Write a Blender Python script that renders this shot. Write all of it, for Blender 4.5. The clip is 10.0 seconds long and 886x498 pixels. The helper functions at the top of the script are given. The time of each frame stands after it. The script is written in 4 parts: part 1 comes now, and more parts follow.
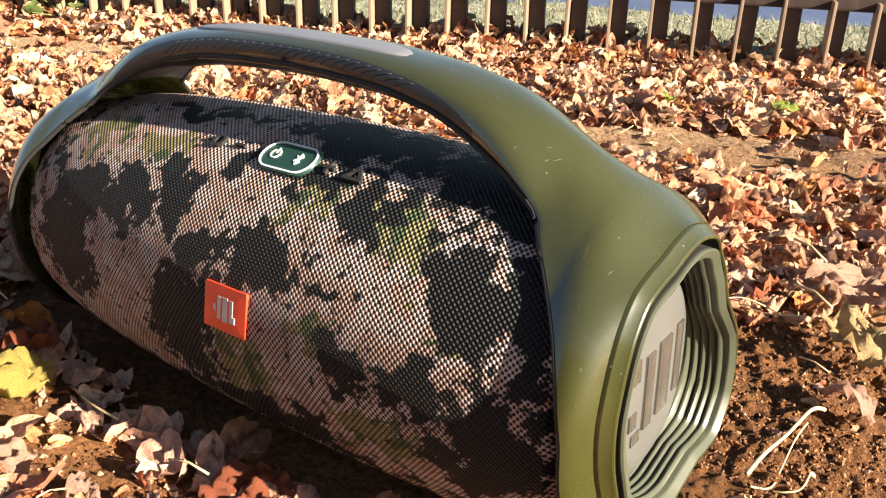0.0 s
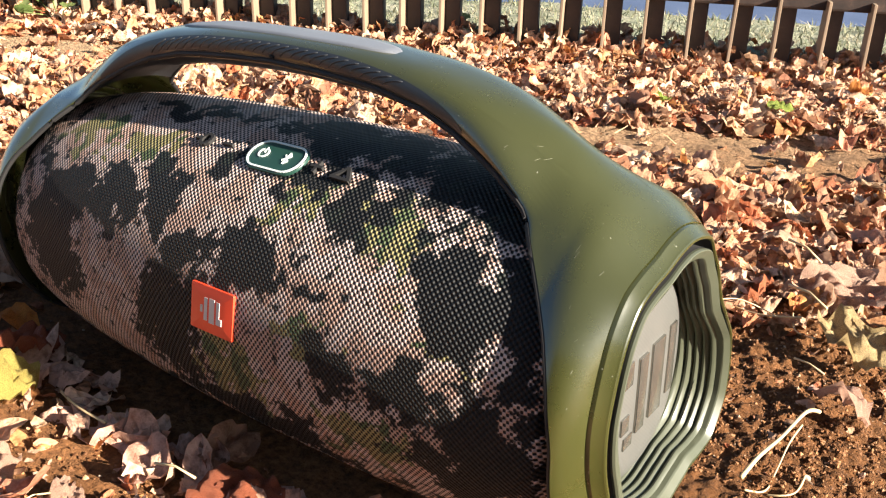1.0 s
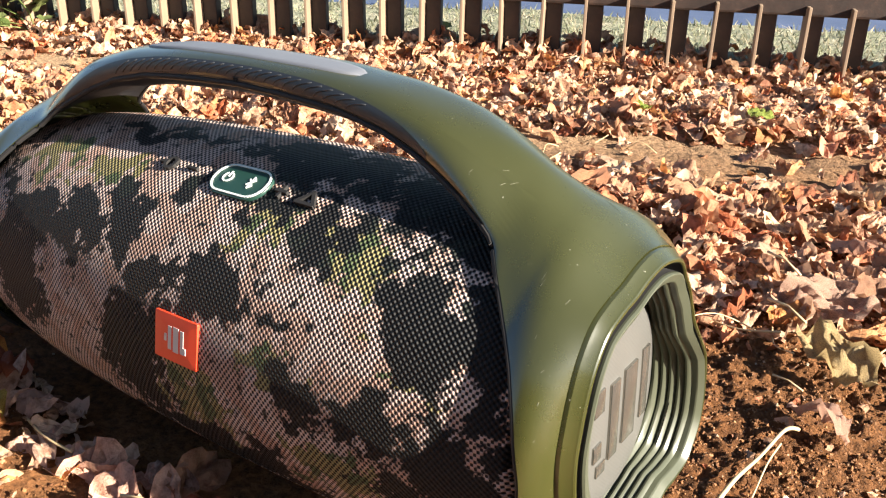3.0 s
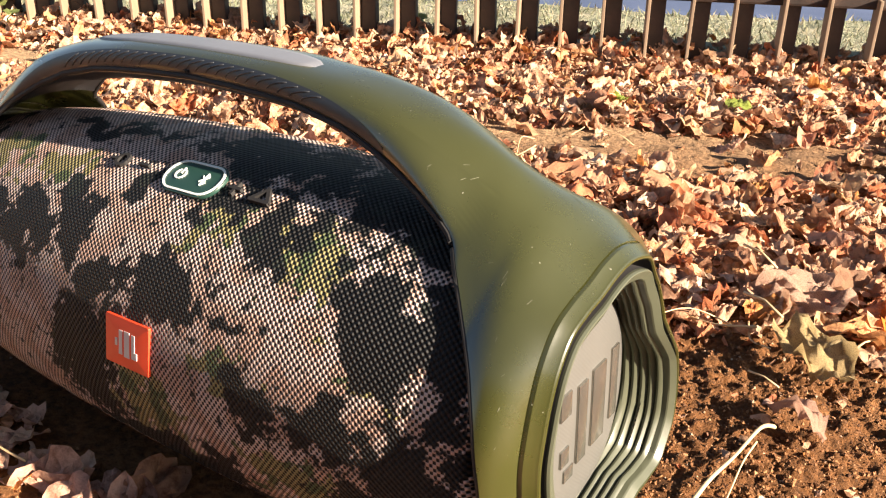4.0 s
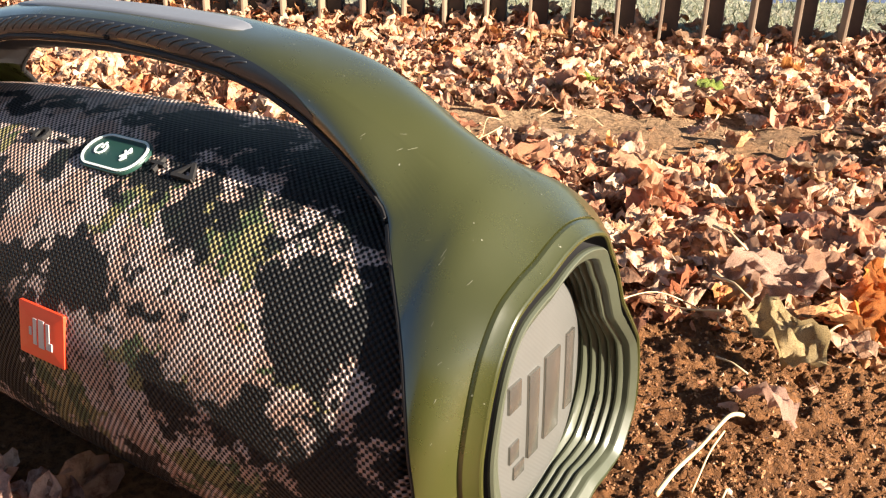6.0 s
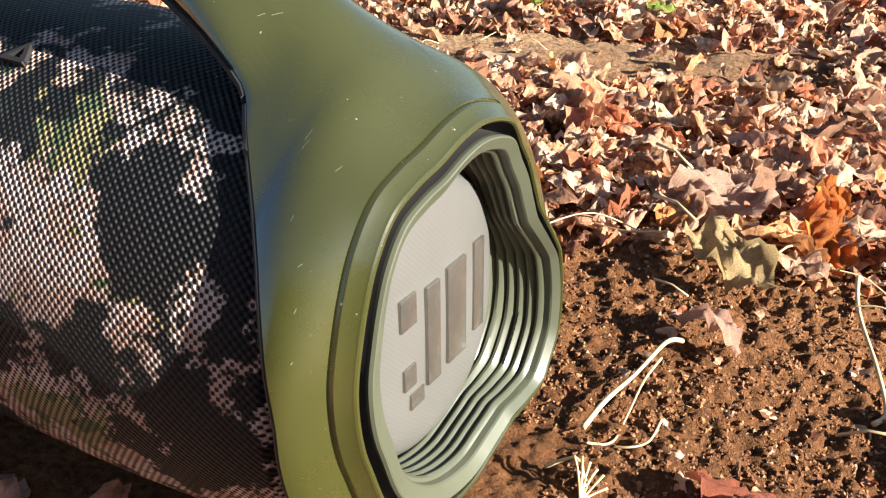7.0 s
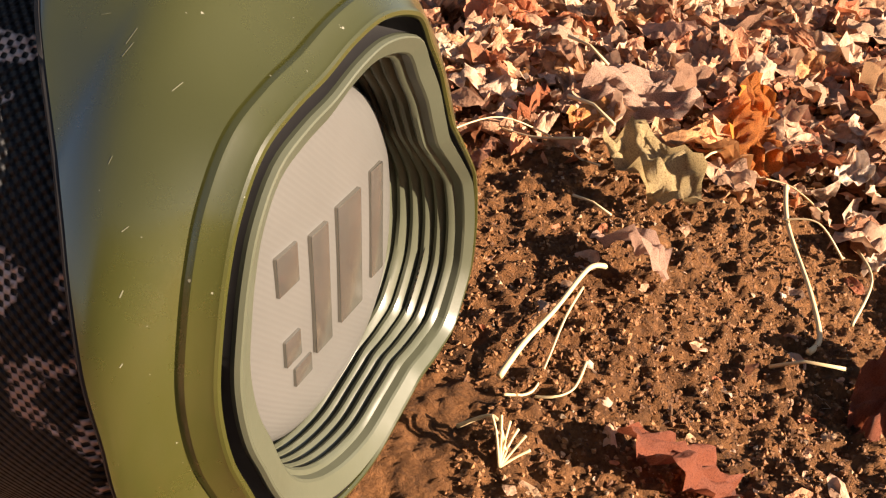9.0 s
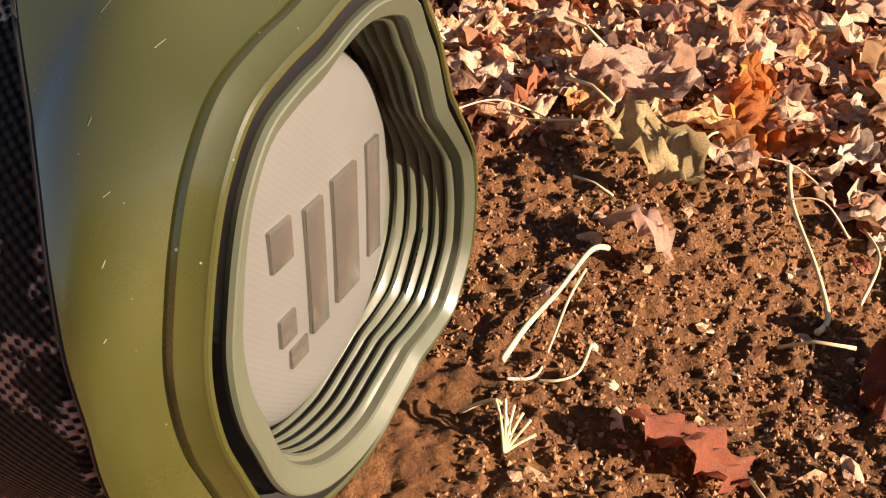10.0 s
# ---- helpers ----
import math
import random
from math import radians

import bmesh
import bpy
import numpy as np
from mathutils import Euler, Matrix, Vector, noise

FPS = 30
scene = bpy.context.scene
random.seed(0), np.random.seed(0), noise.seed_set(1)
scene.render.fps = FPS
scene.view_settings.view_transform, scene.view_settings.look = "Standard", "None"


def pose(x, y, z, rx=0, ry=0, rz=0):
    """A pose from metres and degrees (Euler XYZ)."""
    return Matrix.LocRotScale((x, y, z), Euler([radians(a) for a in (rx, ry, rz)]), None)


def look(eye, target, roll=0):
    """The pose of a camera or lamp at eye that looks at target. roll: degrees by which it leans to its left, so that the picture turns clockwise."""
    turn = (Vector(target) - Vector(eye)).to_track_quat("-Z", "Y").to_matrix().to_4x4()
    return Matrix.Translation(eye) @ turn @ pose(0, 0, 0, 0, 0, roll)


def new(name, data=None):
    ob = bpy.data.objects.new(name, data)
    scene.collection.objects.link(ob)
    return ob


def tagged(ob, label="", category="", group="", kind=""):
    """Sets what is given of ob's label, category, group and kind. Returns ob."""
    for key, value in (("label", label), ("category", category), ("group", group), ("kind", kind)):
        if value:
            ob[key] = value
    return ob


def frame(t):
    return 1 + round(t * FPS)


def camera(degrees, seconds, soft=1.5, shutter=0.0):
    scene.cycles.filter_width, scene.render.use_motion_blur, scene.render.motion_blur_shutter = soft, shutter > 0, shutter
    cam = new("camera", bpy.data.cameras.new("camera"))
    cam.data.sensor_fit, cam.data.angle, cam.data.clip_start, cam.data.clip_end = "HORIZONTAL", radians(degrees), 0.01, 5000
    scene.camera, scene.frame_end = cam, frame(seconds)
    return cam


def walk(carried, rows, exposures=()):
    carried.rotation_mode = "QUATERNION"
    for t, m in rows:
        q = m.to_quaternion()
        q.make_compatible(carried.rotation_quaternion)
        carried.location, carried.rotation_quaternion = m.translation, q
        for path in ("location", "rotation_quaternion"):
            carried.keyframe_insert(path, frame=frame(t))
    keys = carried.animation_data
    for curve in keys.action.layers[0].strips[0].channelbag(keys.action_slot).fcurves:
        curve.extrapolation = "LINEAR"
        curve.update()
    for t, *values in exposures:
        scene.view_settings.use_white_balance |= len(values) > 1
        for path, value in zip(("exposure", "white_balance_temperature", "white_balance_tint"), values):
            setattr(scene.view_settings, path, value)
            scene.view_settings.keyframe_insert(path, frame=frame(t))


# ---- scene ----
cam = camera(52.5, 10.0, soft=1.2)
PATH = [
    (0, (0.3510, -0.3725, 0.3544), (0.1335, -0.0834, 0.1837), 1.40),
    (0.5, (0.3492, -0.3691, 0.3511), (0.1324, -0.0798, 0.1799), 1.41),
    (1, (0.3498, -0.3657, 0.3513), (0.1337, -0.0754, 0.1811), 1.51),
    (1.5, (0.3524, -0.3651, 0.3561), (0.1359, -0.0746, 0.1866), 1.26),
    (2, (0.3521, -0.3619, 0.3581), (0.1352, -0.0708, 0.1901), 1.02),
    (2.5, (0.3517, -0.3569, 0.3587), (0.1358, -0.0650, 0.1908), 1.01),
    (4, (0.3510, -0.3283, 0.3523), (0.1442, -0.0318, 0.1811), 0.93),
    (4.5, (0.3511, -0.3206, 0.3506), (0.1458, -0.0239, 0.1778), 0.71),
    (5, (0.3521, -0.3150, 0.3475), (0.1501, -0.0168, 0.1735), 0.82),
    (6.5, (0.3487, -0.2720, 0.3126), (0.1562, 0.0305, 0.1352), 1.78),
    (7, (0.3518, -0.2441, 0.2894), (0.1731, 0.0569, 0.0959), 1.88),
    (7.5, (0.3505, -0.2317, 0.2885), (0.1804, 0.0725, 0.0922), 2.10),
    (8, (0.3442, -0.1989, 0.2787), (0.1809, 0.1021, 0.0719), 1.81),
    (8.5, (0.3220, -0.1890, 0.2635), (0.1795, 0.1112, 0.0409), 2.76),
    (9, (0.3154, -0.1838, 0.2655), (0.1948, 0.1183, 0.0327), 5.63),
    (9.5, (0.3140, -0.1881, 0.2622), (0.1957, 0.1172, 0.0324), 5.58),
    (10, (0.3129, -0.1797, 0.2533), (0.1943, 0.1230, 0.0202), 4.93),
]
walk(cam, [(t, look(eye, target, roll)) for t, eye, target, roll in PATH], [(0.0, 2.30, 6250, 10), (1.0, 2.32, 5900, 8), (2.5, 2.30, 5700, 7), (4.0, 2.32, 6500, 13), (5.0, 2.30, 6600, 13), (7.0, 2.26, 5650, 8), (8.0, 2.32, 6050, 13), (8.5, 2.26, 6250, 14), (9.0, 2.05, 6900, 18), (10.0, 2.05, 6900, 18)])

# ---- light ----
SUN = Vector((0.922, 0.092, 0.375)).normalized()
world = bpy.data.worlds.new("world")
scene.world = world
world.use_nodes = True
wn = world.node_tree
sky = wn.nodes.new("ShaderNodeTexSky")
sky.sky_type = "NISHITA"
sky.sun_disc = False
sky.sun_elevation = math.asin(SUN.z)
sky.sun_rotation = math.atan2(SUN.x, SUN.y)
wn.links.new(sky.outputs[0], wn.nodes["Background"].inputs[0])
wn.nodes["Background"].inputs[1].default_value = 0.035
sun_data = bpy.data.lights.new("sun", "SUN")
sun_data.energy, sun_data.angle, sun_data.color = 5.0, radians(0.5), (1.0, 0.86, 0.67)
sun = new("sun", sun_data)
sun.matrix_world = look(SUN * 20, (0, 0, 0))


# ---- materials ----
class Mat:
    """A node material with short names for the nodes that the surfaces share."""

    def __init__(self, name, color=(0.5, 0.5, 0.5), rough=0.6, metal=0.0, spec=0.5):
        self.m = bpy.data.materials.new(name)
        self.m.use_nodes = True
        self.t = self.m.node_tree
        self.b = self.t.nodes["Principled BSDF"]
        self.b.inputs["Base Color"].default_value = (*color, 1)
        self.b.inputs["Roughness"].default_value = rough
        self.b.inputs["Metallic"].default_value = metal
        self.b.inputs["Specular IOR Level"].default_value = spec

    def node(self, kind, **values):
        n = self.t.nodes.new(kind)
        for k, v in values.items():
            n.inputs[k.replace("_", " ")].default_value = v
        return n

    def link(self, a, b):
        self.t.links.new(a, b)

    def coords(self, which="Object"):
        return self.t.nodes.new("ShaderNodeTexCoord").outputs[which]

    def noise(self, vec, scale, detail=4.0, rough=0.6, distort=0.0):
        n = self.node("ShaderNodeTexNoise", Scale=scale, Detail=detail, Roughness=rough, Distortion=distort)
        self.link(vec, n.inputs["Vector"])
        return n.outputs["Fac"]

    def ramp(self, fac, stops, interp="LINEAR"):
        n = self.t.nodes.new("ShaderNodeValToRGB")
        n.color_ramp.interpolation = interp
        els = n.color_ramp.elements
        while len(els) < len(stops):
            els.new(0.5)
        for e, (p, c) in zip(els, stops):
            e.position, e.color = p, (*c, 1) if len(c) == 3 else c
        self.link(fac, n.inputs[0])
        return n.outputs[0]

    def mix(self, fac, a, b, blend="MIX"):
        n = self.t.nodes.new("ShaderNodeMix")
        n.data_type, n.blend_type = "RGBA", blend
        for v, s in ((fac, n.inputs[0]), (a, n.inputs[6]), (b, n.inputs[7])):
            if hasattr(v, "is_output"):
                self.link(v, s)
            elif isinstance(v, tuple):
                s.default_value = (*v, 1)
            else:
                s.default_value = v
        return n.outputs[2]

    def math(self, op, a, b=0.0):
        n = self.t.nodes.new("ShaderNodeMath")
        n.operation = op
        for v, s in ((a, n.inputs[0]), (b, n.inputs[1])):
            if hasattr(v, "is_output"):
                self.link(v, s)
            else:
                s.default_value = v
        return n.outputs[0]

    def color(self, out):
        self.link(out, self.b.inputs["Base Color"])

    def rough(self, out):
        self.link(out, self.b.inputs["Roughness"])

    def bump(self, height, strength=0.5, distance=0.001, after=None):
        n = self.node("ShaderNodeBump", Strength=strength, Distance=distance)
        self.link(height, n.inputs["Height"])
        if after:
            self.link(after, n.inputs["Normal"])
        self.link(n.outputs[0], self.b.inputs["Normal"])
        return n.outputs[0]


def g(v):
    return (v, v, v)


def plastic(name, dark, light, rough, grain=900.0):
    k = Mat(name, light, rough)
    v = k.coords()
    k.color(k.mix(k.noise(v, 14, 5), dark, light))
    k.rough(k.ramp(k.noise(v, 55, 6, 0.7), [(0.3, g(rough - 0.05)), (0.75, g(rough + 0.1))]))
    k.bump(k.noise(v, grain, 2), 0.06, 0.0003)
    return k.m


def olive_material():
    k = Mat("olive_plastic", (0.07, 0.07, 0.02), 0.27)
    v = k.coords()
    base = k.mix(k.noise(v, 14, 5), (0.029, 0.030, 0.006), (0.041, 0.042, 0.009))
    dust = k.ramp(k.noise(v, 420, 2, 0.5), [(0.755, g(0.0)), (0.775, g(0.6))])
    rub = k.ramp(k.noise(v, 60, 8, 0.8), [(0.70, g(0.0)), (0.80, g(0.35))])
    k.color(k.mix(rub, k.mix(dust, base, (0.30, 0.29, 0.22)), (0.20, 0.20, 0.13)))
    k.rough(k.ramp(k.noise(v, 40, 7, 0.75), [(0.3, g(0.25)), (0.75, g(0.33))]))
    k.b.inputs["Specular IOR Level"].default_value = 0.7
    k.b.inputs["Coat Weight"].default_value = 0.7
    k.b.inputs["Coat Roughness"].default_value = 0.2
    k.b.inputs["Coat IOR"].default_value = 1.6
    k.bump(k.noise(v, 900, 2), 0.05, 0.0003)
    return k.m


OLIVE = olive_material()
SCUFF = plastic("pale_scuff", (0.10, 0.10, 0.06), (0.17, 0.165, 0.11), 0.6)
RING = plastic("olive_ring_rubber", (0.052, 0.056, 0.036), (0.072, 0.076, 0.050), 0.34)
RUBBER = plastic("black_rubber", (0.006, 0.005, 0.005), (0.012, 0.010, 0.009), 0.72)
GRIP = plastic("dark_grip_rubber", (0.012, 0.013, 0.016), (0.028, 0.03, 0.034), 0.42)
PAD = plastic("grey_grip_pad", (0.10, 0.105, 0.12), (0.19, 0.195, 0.215), 0.5, 500)
RED = plastic("red_badge", (0.72, 0.045, 0.012), (0.80, 0.06, 0.016), 0.42)
SILVER = plastic("pale_print", (0.42, 0.40, 0.38), (0.55, 0.52, 0.50), 0.4)
GREENPILL = plastic("dark_green_button", (0.012, 0.040, 0.030), (0.018, 0.055, 0.040), 0.38)
WHITE = plastic("white_print", (0.6, 0.66, 0.62), (0.72, 0.76, 0.72), 0.5)


def membrane_material():
    k = Mat("grey_radiator_skin", (0.13, 0.125, 0.115), 0.34)
    v = k.coords()
    w = k.t.nodes.new("ShaderNodeTexWave")
    w.wave_type, w.bands_direction = "BANDS", "DIAGONAL"
    w.inputs["Scale"].default_value = 260.0
    w.inputs["Distortion"].default_value = 0.6
    k.link(v, w.inputs["Vector"])
    k.color(k.mix(k.noise(v, 30, 5), (0.074, 0.072, 0.066), (0.100, 0.097, 0.090)))
    k.bump(w.outputs["Fac"], 0.10, 0.0004)
    return k.m


SKIN = membrane_material()
CHROME = plastic("dark_chrome", (0.26, 0.25, 0.22), (0.50, 0.47, 0.42), 0.20)
CHROME.node_tree.nodes["Principled BSDF"].inputs["Metallic"].default_value = 0.9


def fabric_material():
    """Camouflage print on a coarse woven grille; UV holds metres along and round the barrel."""
    k = Mat("camouflage_grille_cloth", (0.2, 0.2, 0.2), 0.62)
    uv = k.coords("UV")
    a = k.t.nodes.new("ShaderNodeVertexColor")
    a.layer_name = "print"
    sep = k.t.nodes.new("ShaderNodeSeparateXYZ")
    k.link(uv, sep.inputs[0])
    u, v = sep.outputs[0], sep.outputs[1]
    # staggered slanting stitches with dark holes between
    pu, pv = 2 * math.pi / 0.0033, 2 * math.pi / 0.0037
    su = k.math("SINE", k.math("ADD", k.math("MULTIPLY", u, pu), k.math("MULTIPLY", v, 250.0)))
    sv = k.math("SINE", k.math("MULTIPLY", v, pv))
    weave = k.math("MULTIPLY", k.math("ADD", k.math("MULTIPLY", su, sv), 1.0), 0.5)
    mask = k.ramp(weave, [(0.34, g(0.02)), (0.58, g(1.0))])
    k.color(k.mix(1.0, a.outputs["Color"], mask, "MULTIPLY"))
    k.bump(weave, 1.0, 0.0014)
    k.b.inputs["Specular IOR Level"].default_value = 0.20
    return k.m


CLOTH = fabric_material()


def soil_material():
    k = Mat("brown_soil", (0.2, 0.12, 0.07), 0.95, spec=0.2)
    v = k.coords()
    big = k.ramp(k.noise(v, 3.0, 5), [(0.35, (0.20, 0.082, 0.028)), (0.65, (0.38, 0.170, 0.064))])
    fine = k.ramp(k.noise(v, 160, 6, 0.7), [(0.36, g(0.12)), (0.60, g(1.0))])
    sep = k.t.nodes.new("ShaderNodeSeparateXYZ")
    k.link(v, sep.inputs[0])
    west = k.ramp(k.math("ADD", k.math("ADD", k.math("MULTIPLY", sep.outputs[0], -0.5), k.math("MULTIPLY", k.math("MINIMUM", sep.outputs[1], 1.0), 0.55)), k.math("MULTIPLY", k.noise(v, 2.0, 3), 0.3)),
                  [(0.40, g(0.0)), (0.66, g(1.0))])
    pale = k.mix(west, big, (0.64, 0.42, 0.24))
    k.color(k.mix(0.7, pale, fine, "MULTIPLY"))
    grain = k.math("ADD", k.noise(v, 220, 8, 0.75), k.math("MULTIPLY", k.noise(v, 60, 5), 1.6))
    k.bump(grain, 1.0, 0.014)
    return k.m


SOIL = soil_material()


def leaf_material(name, stops, trans=0.25):
    """Dry leaf: colour differs from leaf to leaf, blotches and veins on each."""
    k = Mat(name, (0.4, 0.2, 0.1), 0.6, spec=0.3)
    v = k.coords()
    geo = k.t.nodes.new("ShaderNodeNewGeometry")
    info = k.t.nodes.new("ShaderNodeObjectInfo")
    r = k.math("FRACT", k.math("ADD", geo.outputs["Random Per Island"], info.outputs["Random"]))
    base = k.ramp(r, stops)
    blot = k.ramp(k.noise(v, 90, 6, 0.7), [(0.34, (0.30, 0.20, 0.14)), (0.54, (1.0, 1.0, 1.0))])
    k.color(k.mix(0.75, base, blot, "MULTIPLY"))
    veins = k.math("ADD", k.noise(v, 160, 6, 0.7), k.math("MULTIPLY", k.noise(v, 480, 3), 0.5))
    k.bump(veins, 0.75, 0.0030)
    tr = k.t.nodes.new("ShaderNodeBsdfTranslucent")
    k.link(k.b.inputs["Base Color"].links[0].from_socket, tr.inputs[0])
    mx = k.t.nodes.new("ShaderNodeMixShader")
    mx.inputs[0].default_value = trans
    k.link(k.b.outputs[0], mx.inputs[1])
    k.link(tr.outputs[0], mx.inputs[2])
    k.link(mx.outputs[0], k.t.nodes["Material Output"].inputs[0])
    return k.m


CRUMB = leaf_material("soil_crumb", [(0.0, (0.13, 0.054, 0.018)), (0.6, (0.28, 0.125, 0.045)), (0.96, (0.36, 0.18, 0.075)), (1.0, (0.50, 0.38, 0.26))], 0.0)
DRY = leaf_material("dry_leaf", [(0.0, (0.26, 0.10, 0.05)), (0.14, (0.52, 0.30, 0.18)), (0.34, (0.68, 0.45, 0.30)), (0.50, (0.62, 0.33, 0.18)), (0.66, (0.50, 0.15, 0.06)),
                                 (0.80, (0.69, 0.51, 0.37)), (0.90, (0.60, 0.38, 0.22)), (1.0, (0.60, 0.25, 0.07))])
ORANGE_LEAF = leaf_material("orange_leaf", [(0.0, (0.70, 0.24, 0.05)), (1.0, (0.76, 0.30, 0.07))], 0.55)
RED_LEAF = leaf_material("red_brown_leaf", [(0.0, (0.34, 0.095, 0.045)), (1.0, (0.42, 0.14, 0.07))], 0.3)
CREAM_LEAF = leaf_material("cream_leaf", [(0.0, (0.58, 0.43, 0.20)), (1.0, (0.62, 0.46, 0.24))], 0.3)
PINK_LEAF = leaf_material("pinkish_leaf", [(0.0, (0.62, 0.36, 0.26)), (1.0, (0.66, 0.42, 0.30))], 0.3)
YELLOW_LEAF = leaf_material("yellow_leaf", [(0.0, (0.52, 0.42, 0.10)), (1.0, (0.60, 0.48, 0.14))], 0.4)
GREEN_LEAF = leaf_material("green_leaf", [(0.0, (0.28, 0.36, 0.06)), (1.0, (0.38, 0.44, 0.10))], 0.4)
WEED = leaf_material("weed_leaf", [(0.0, (0.16, 0.24, 0.06)), (1.0, (0.36, 0.38, 0.14))], 0.4)
STRAW = plastic("straw", (0.48, 0.34, 0.17), (0.62, 0.47, 0.26), 0.6)


def wood_material():
    k = Mat("dark_brown_paint", (0.05, 0.03, 0.022), 0.55)
    v = k.coords()
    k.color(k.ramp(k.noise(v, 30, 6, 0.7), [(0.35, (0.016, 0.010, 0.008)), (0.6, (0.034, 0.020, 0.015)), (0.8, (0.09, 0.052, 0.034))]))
    k.bump(k.noise(v, 120, 5), 0.4, 0.001)
    return k.m


FENCE = wood_material()
# pale tan that stands in for sunlight on the posts' sides
LIT_SIDE = plastic("lit_post_side", (0.13, 0.085, 0.055), (0.32, 0.23, 0.15), 0.7, 300)


def grass_material():
    k = Mat("grass_floor", (0.14, 0.16, 0.06), 0.9, spec=0.2)
    v = k.coords()
    k.color(k.ramp(k.noise(v, 22, 8, 0.75), [(0.3, (0.13, 0.15, 0.10)), (0.5, (0.25, 0.25, 0.17)), (0.7, (0.40, 0.36, 0.27))]))
    k.bump(k.noise(v, 120, 6), 1.0, 0.01)
    return k.m


GRASS = grass_material()
BLADE = leaf_material("grass_blade", [(0.0, (0.14, 0.17, 0.10)), (0.5, (0.26, 0.26, 0.16)), (1.0, (0.44, 0.38, 0.27))], 0.3)


def road_material():
    k = Mat("shade_blue_paving", (0.10, 0.13, 0.2), 0.8)
    v = k.coords()
    # dark blue stands in for sky-lit shade lying on the path
    k.color(k.ramp(k.noise(v, 9, 6, 0.7), [(0.3, (0.040, 0.062, 0.125)), (0.7, (0.065, 0.090, 0.165))]))
    k.bump(k.noise(v, 200, 4), 0.4, 0.002)
    return k.m


PAVING = road_material()


# ---- building blocks ----
def mesh_object(name, bm, material, parent=None, smooth=True, crease=0.62):
    if smooth:
        for e in bm.edges:
            if len(e.link_faces) == 2 and e.calc_face_angle(0.0) > crease:
                e.smooth = False
    me = bpy.data.meshes.new(name)
    bm.to_mesh(me)
    bm.free()
    me.materials.append(material)
    if smooth:
        for p in me.polygons:
            p.use_smooth = True
    ob = new(name, me)
    if parent:
        ob.parent = parent
    return ob


def part(name, bm, material, parent, label="", smooth=True, crease=0.62):
    ob = mesh_object(name, bm, material, parent, smooth, crease)
    if label:
        ob["label"] = label
    return ob


def curve_at(table, x):
    """A smooth value at x from a short table of (x, value)."""
    xs = [p[0] for p in table]
    ys = [p[1] for p in table]
    if x <= xs[0]:
        return ys[0]
    if x >= xs[-1]:
        return ys[-1]
    i = max(j for j in range(len(xs) - 1) if xs[j] <= x)
    h = xs[i + 1] - xs[i]
    u = (x - xs[i]) / h

    def slope(j):
        if j == 0 or j == len(xs) - 1:
            k = 0 if j == 0 else j - 1
            return (ys[k + 1] - ys[k]) / (xs[k + 1] - xs[k])
        a = (ys[j] - ys[j - 1]) / (xs[j] - xs[j - 1])
        b = (ys[j + 1] - ys[j]) / (xs[j + 1] - xs[j])
        return 0.0 if a * b <= 0 else 2 * a * b / (a + b)

    m0, m1 = slope(i) * h, slope(i + 1) * h
    return (2 * u**3 - 3 * u**2 + 1) * ys[i] + (u**3 - 2 * u**2 + u) * m0 + (-2 * u**3 + 3 * u**2) * ys[i + 1] + (u**3 - u**2) * m1


def grid_faces(bm, rows, closed=False, flip=False):
    """Quads between rows of points of equal length."""
    vs = [[bm.verts.new(p) for p in row] for row in rows]
    for a, b in zip(vs, vs[1:]):
        n = len(a)
        for i in range(n if closed else n - 1):
            j = (i + 1) % n
            f = (a[i], a[j], b[j], b[i])
            try:
                bm.faces.new(f[::-1] if flip else f)
            except ValueError:
                pass
    return vs


def tube(bm, points, radii, sides=7):
    """A round stem along points."""
    rows = []
    for i, p in enumerate(points):
        p = Vector(p)
        a = Vector(points[max(i - 1, 0)])
        b = Vector(points[min(i + 1, len(points) - 1)])
        d = (b - a).normalized()
        side = d.orthogonal().normalized()
        up = d.cross(side)
        rows.append([p + (side * math.cos(k * 2 * math.pi / sides) + up * math.sin(k * 2 * math.pi / sides)) * radii[i] for k in range(sides)])
    vs = grid_faces(bm, rows, closed=True)
    bm.faces.new(vs[0][::-1])
    bm.faces.new(vs[-1])


def box(bm, lo, hi, bevel=0.0):
    m = Matrix.Translation([(a + b) / 2 for a, b in zip(lo, hi)]) @ Matrix.Diagonal([b - a for a, b in zip(lo, hi)] + [1])
    made = bmesh.ops.create_cube(bm, size=1.0, matrix=m)
    if bevel:
        edges = list({e for v in made["verts"] for e in v.link_edges})
        bmesh.ops.bevel(bm, geom=edges, offset=bevel, segments=2, affect="EDGES", profile=0.6)


# ---- the ground ----
FENCE_DIR = Vector((0.911, 0.413, 0)).normalized()
FENCE_AT = Vector((-0.0832, 1.1067, 0))
FENCE_OUT = Vector((-FENCE_DIR.y, FENCE_DIR.x, 0))


def past_fence(x, y):
    return (Vector((x, y, 0)) - FENCE_AT).dot(FENCE_OUT)


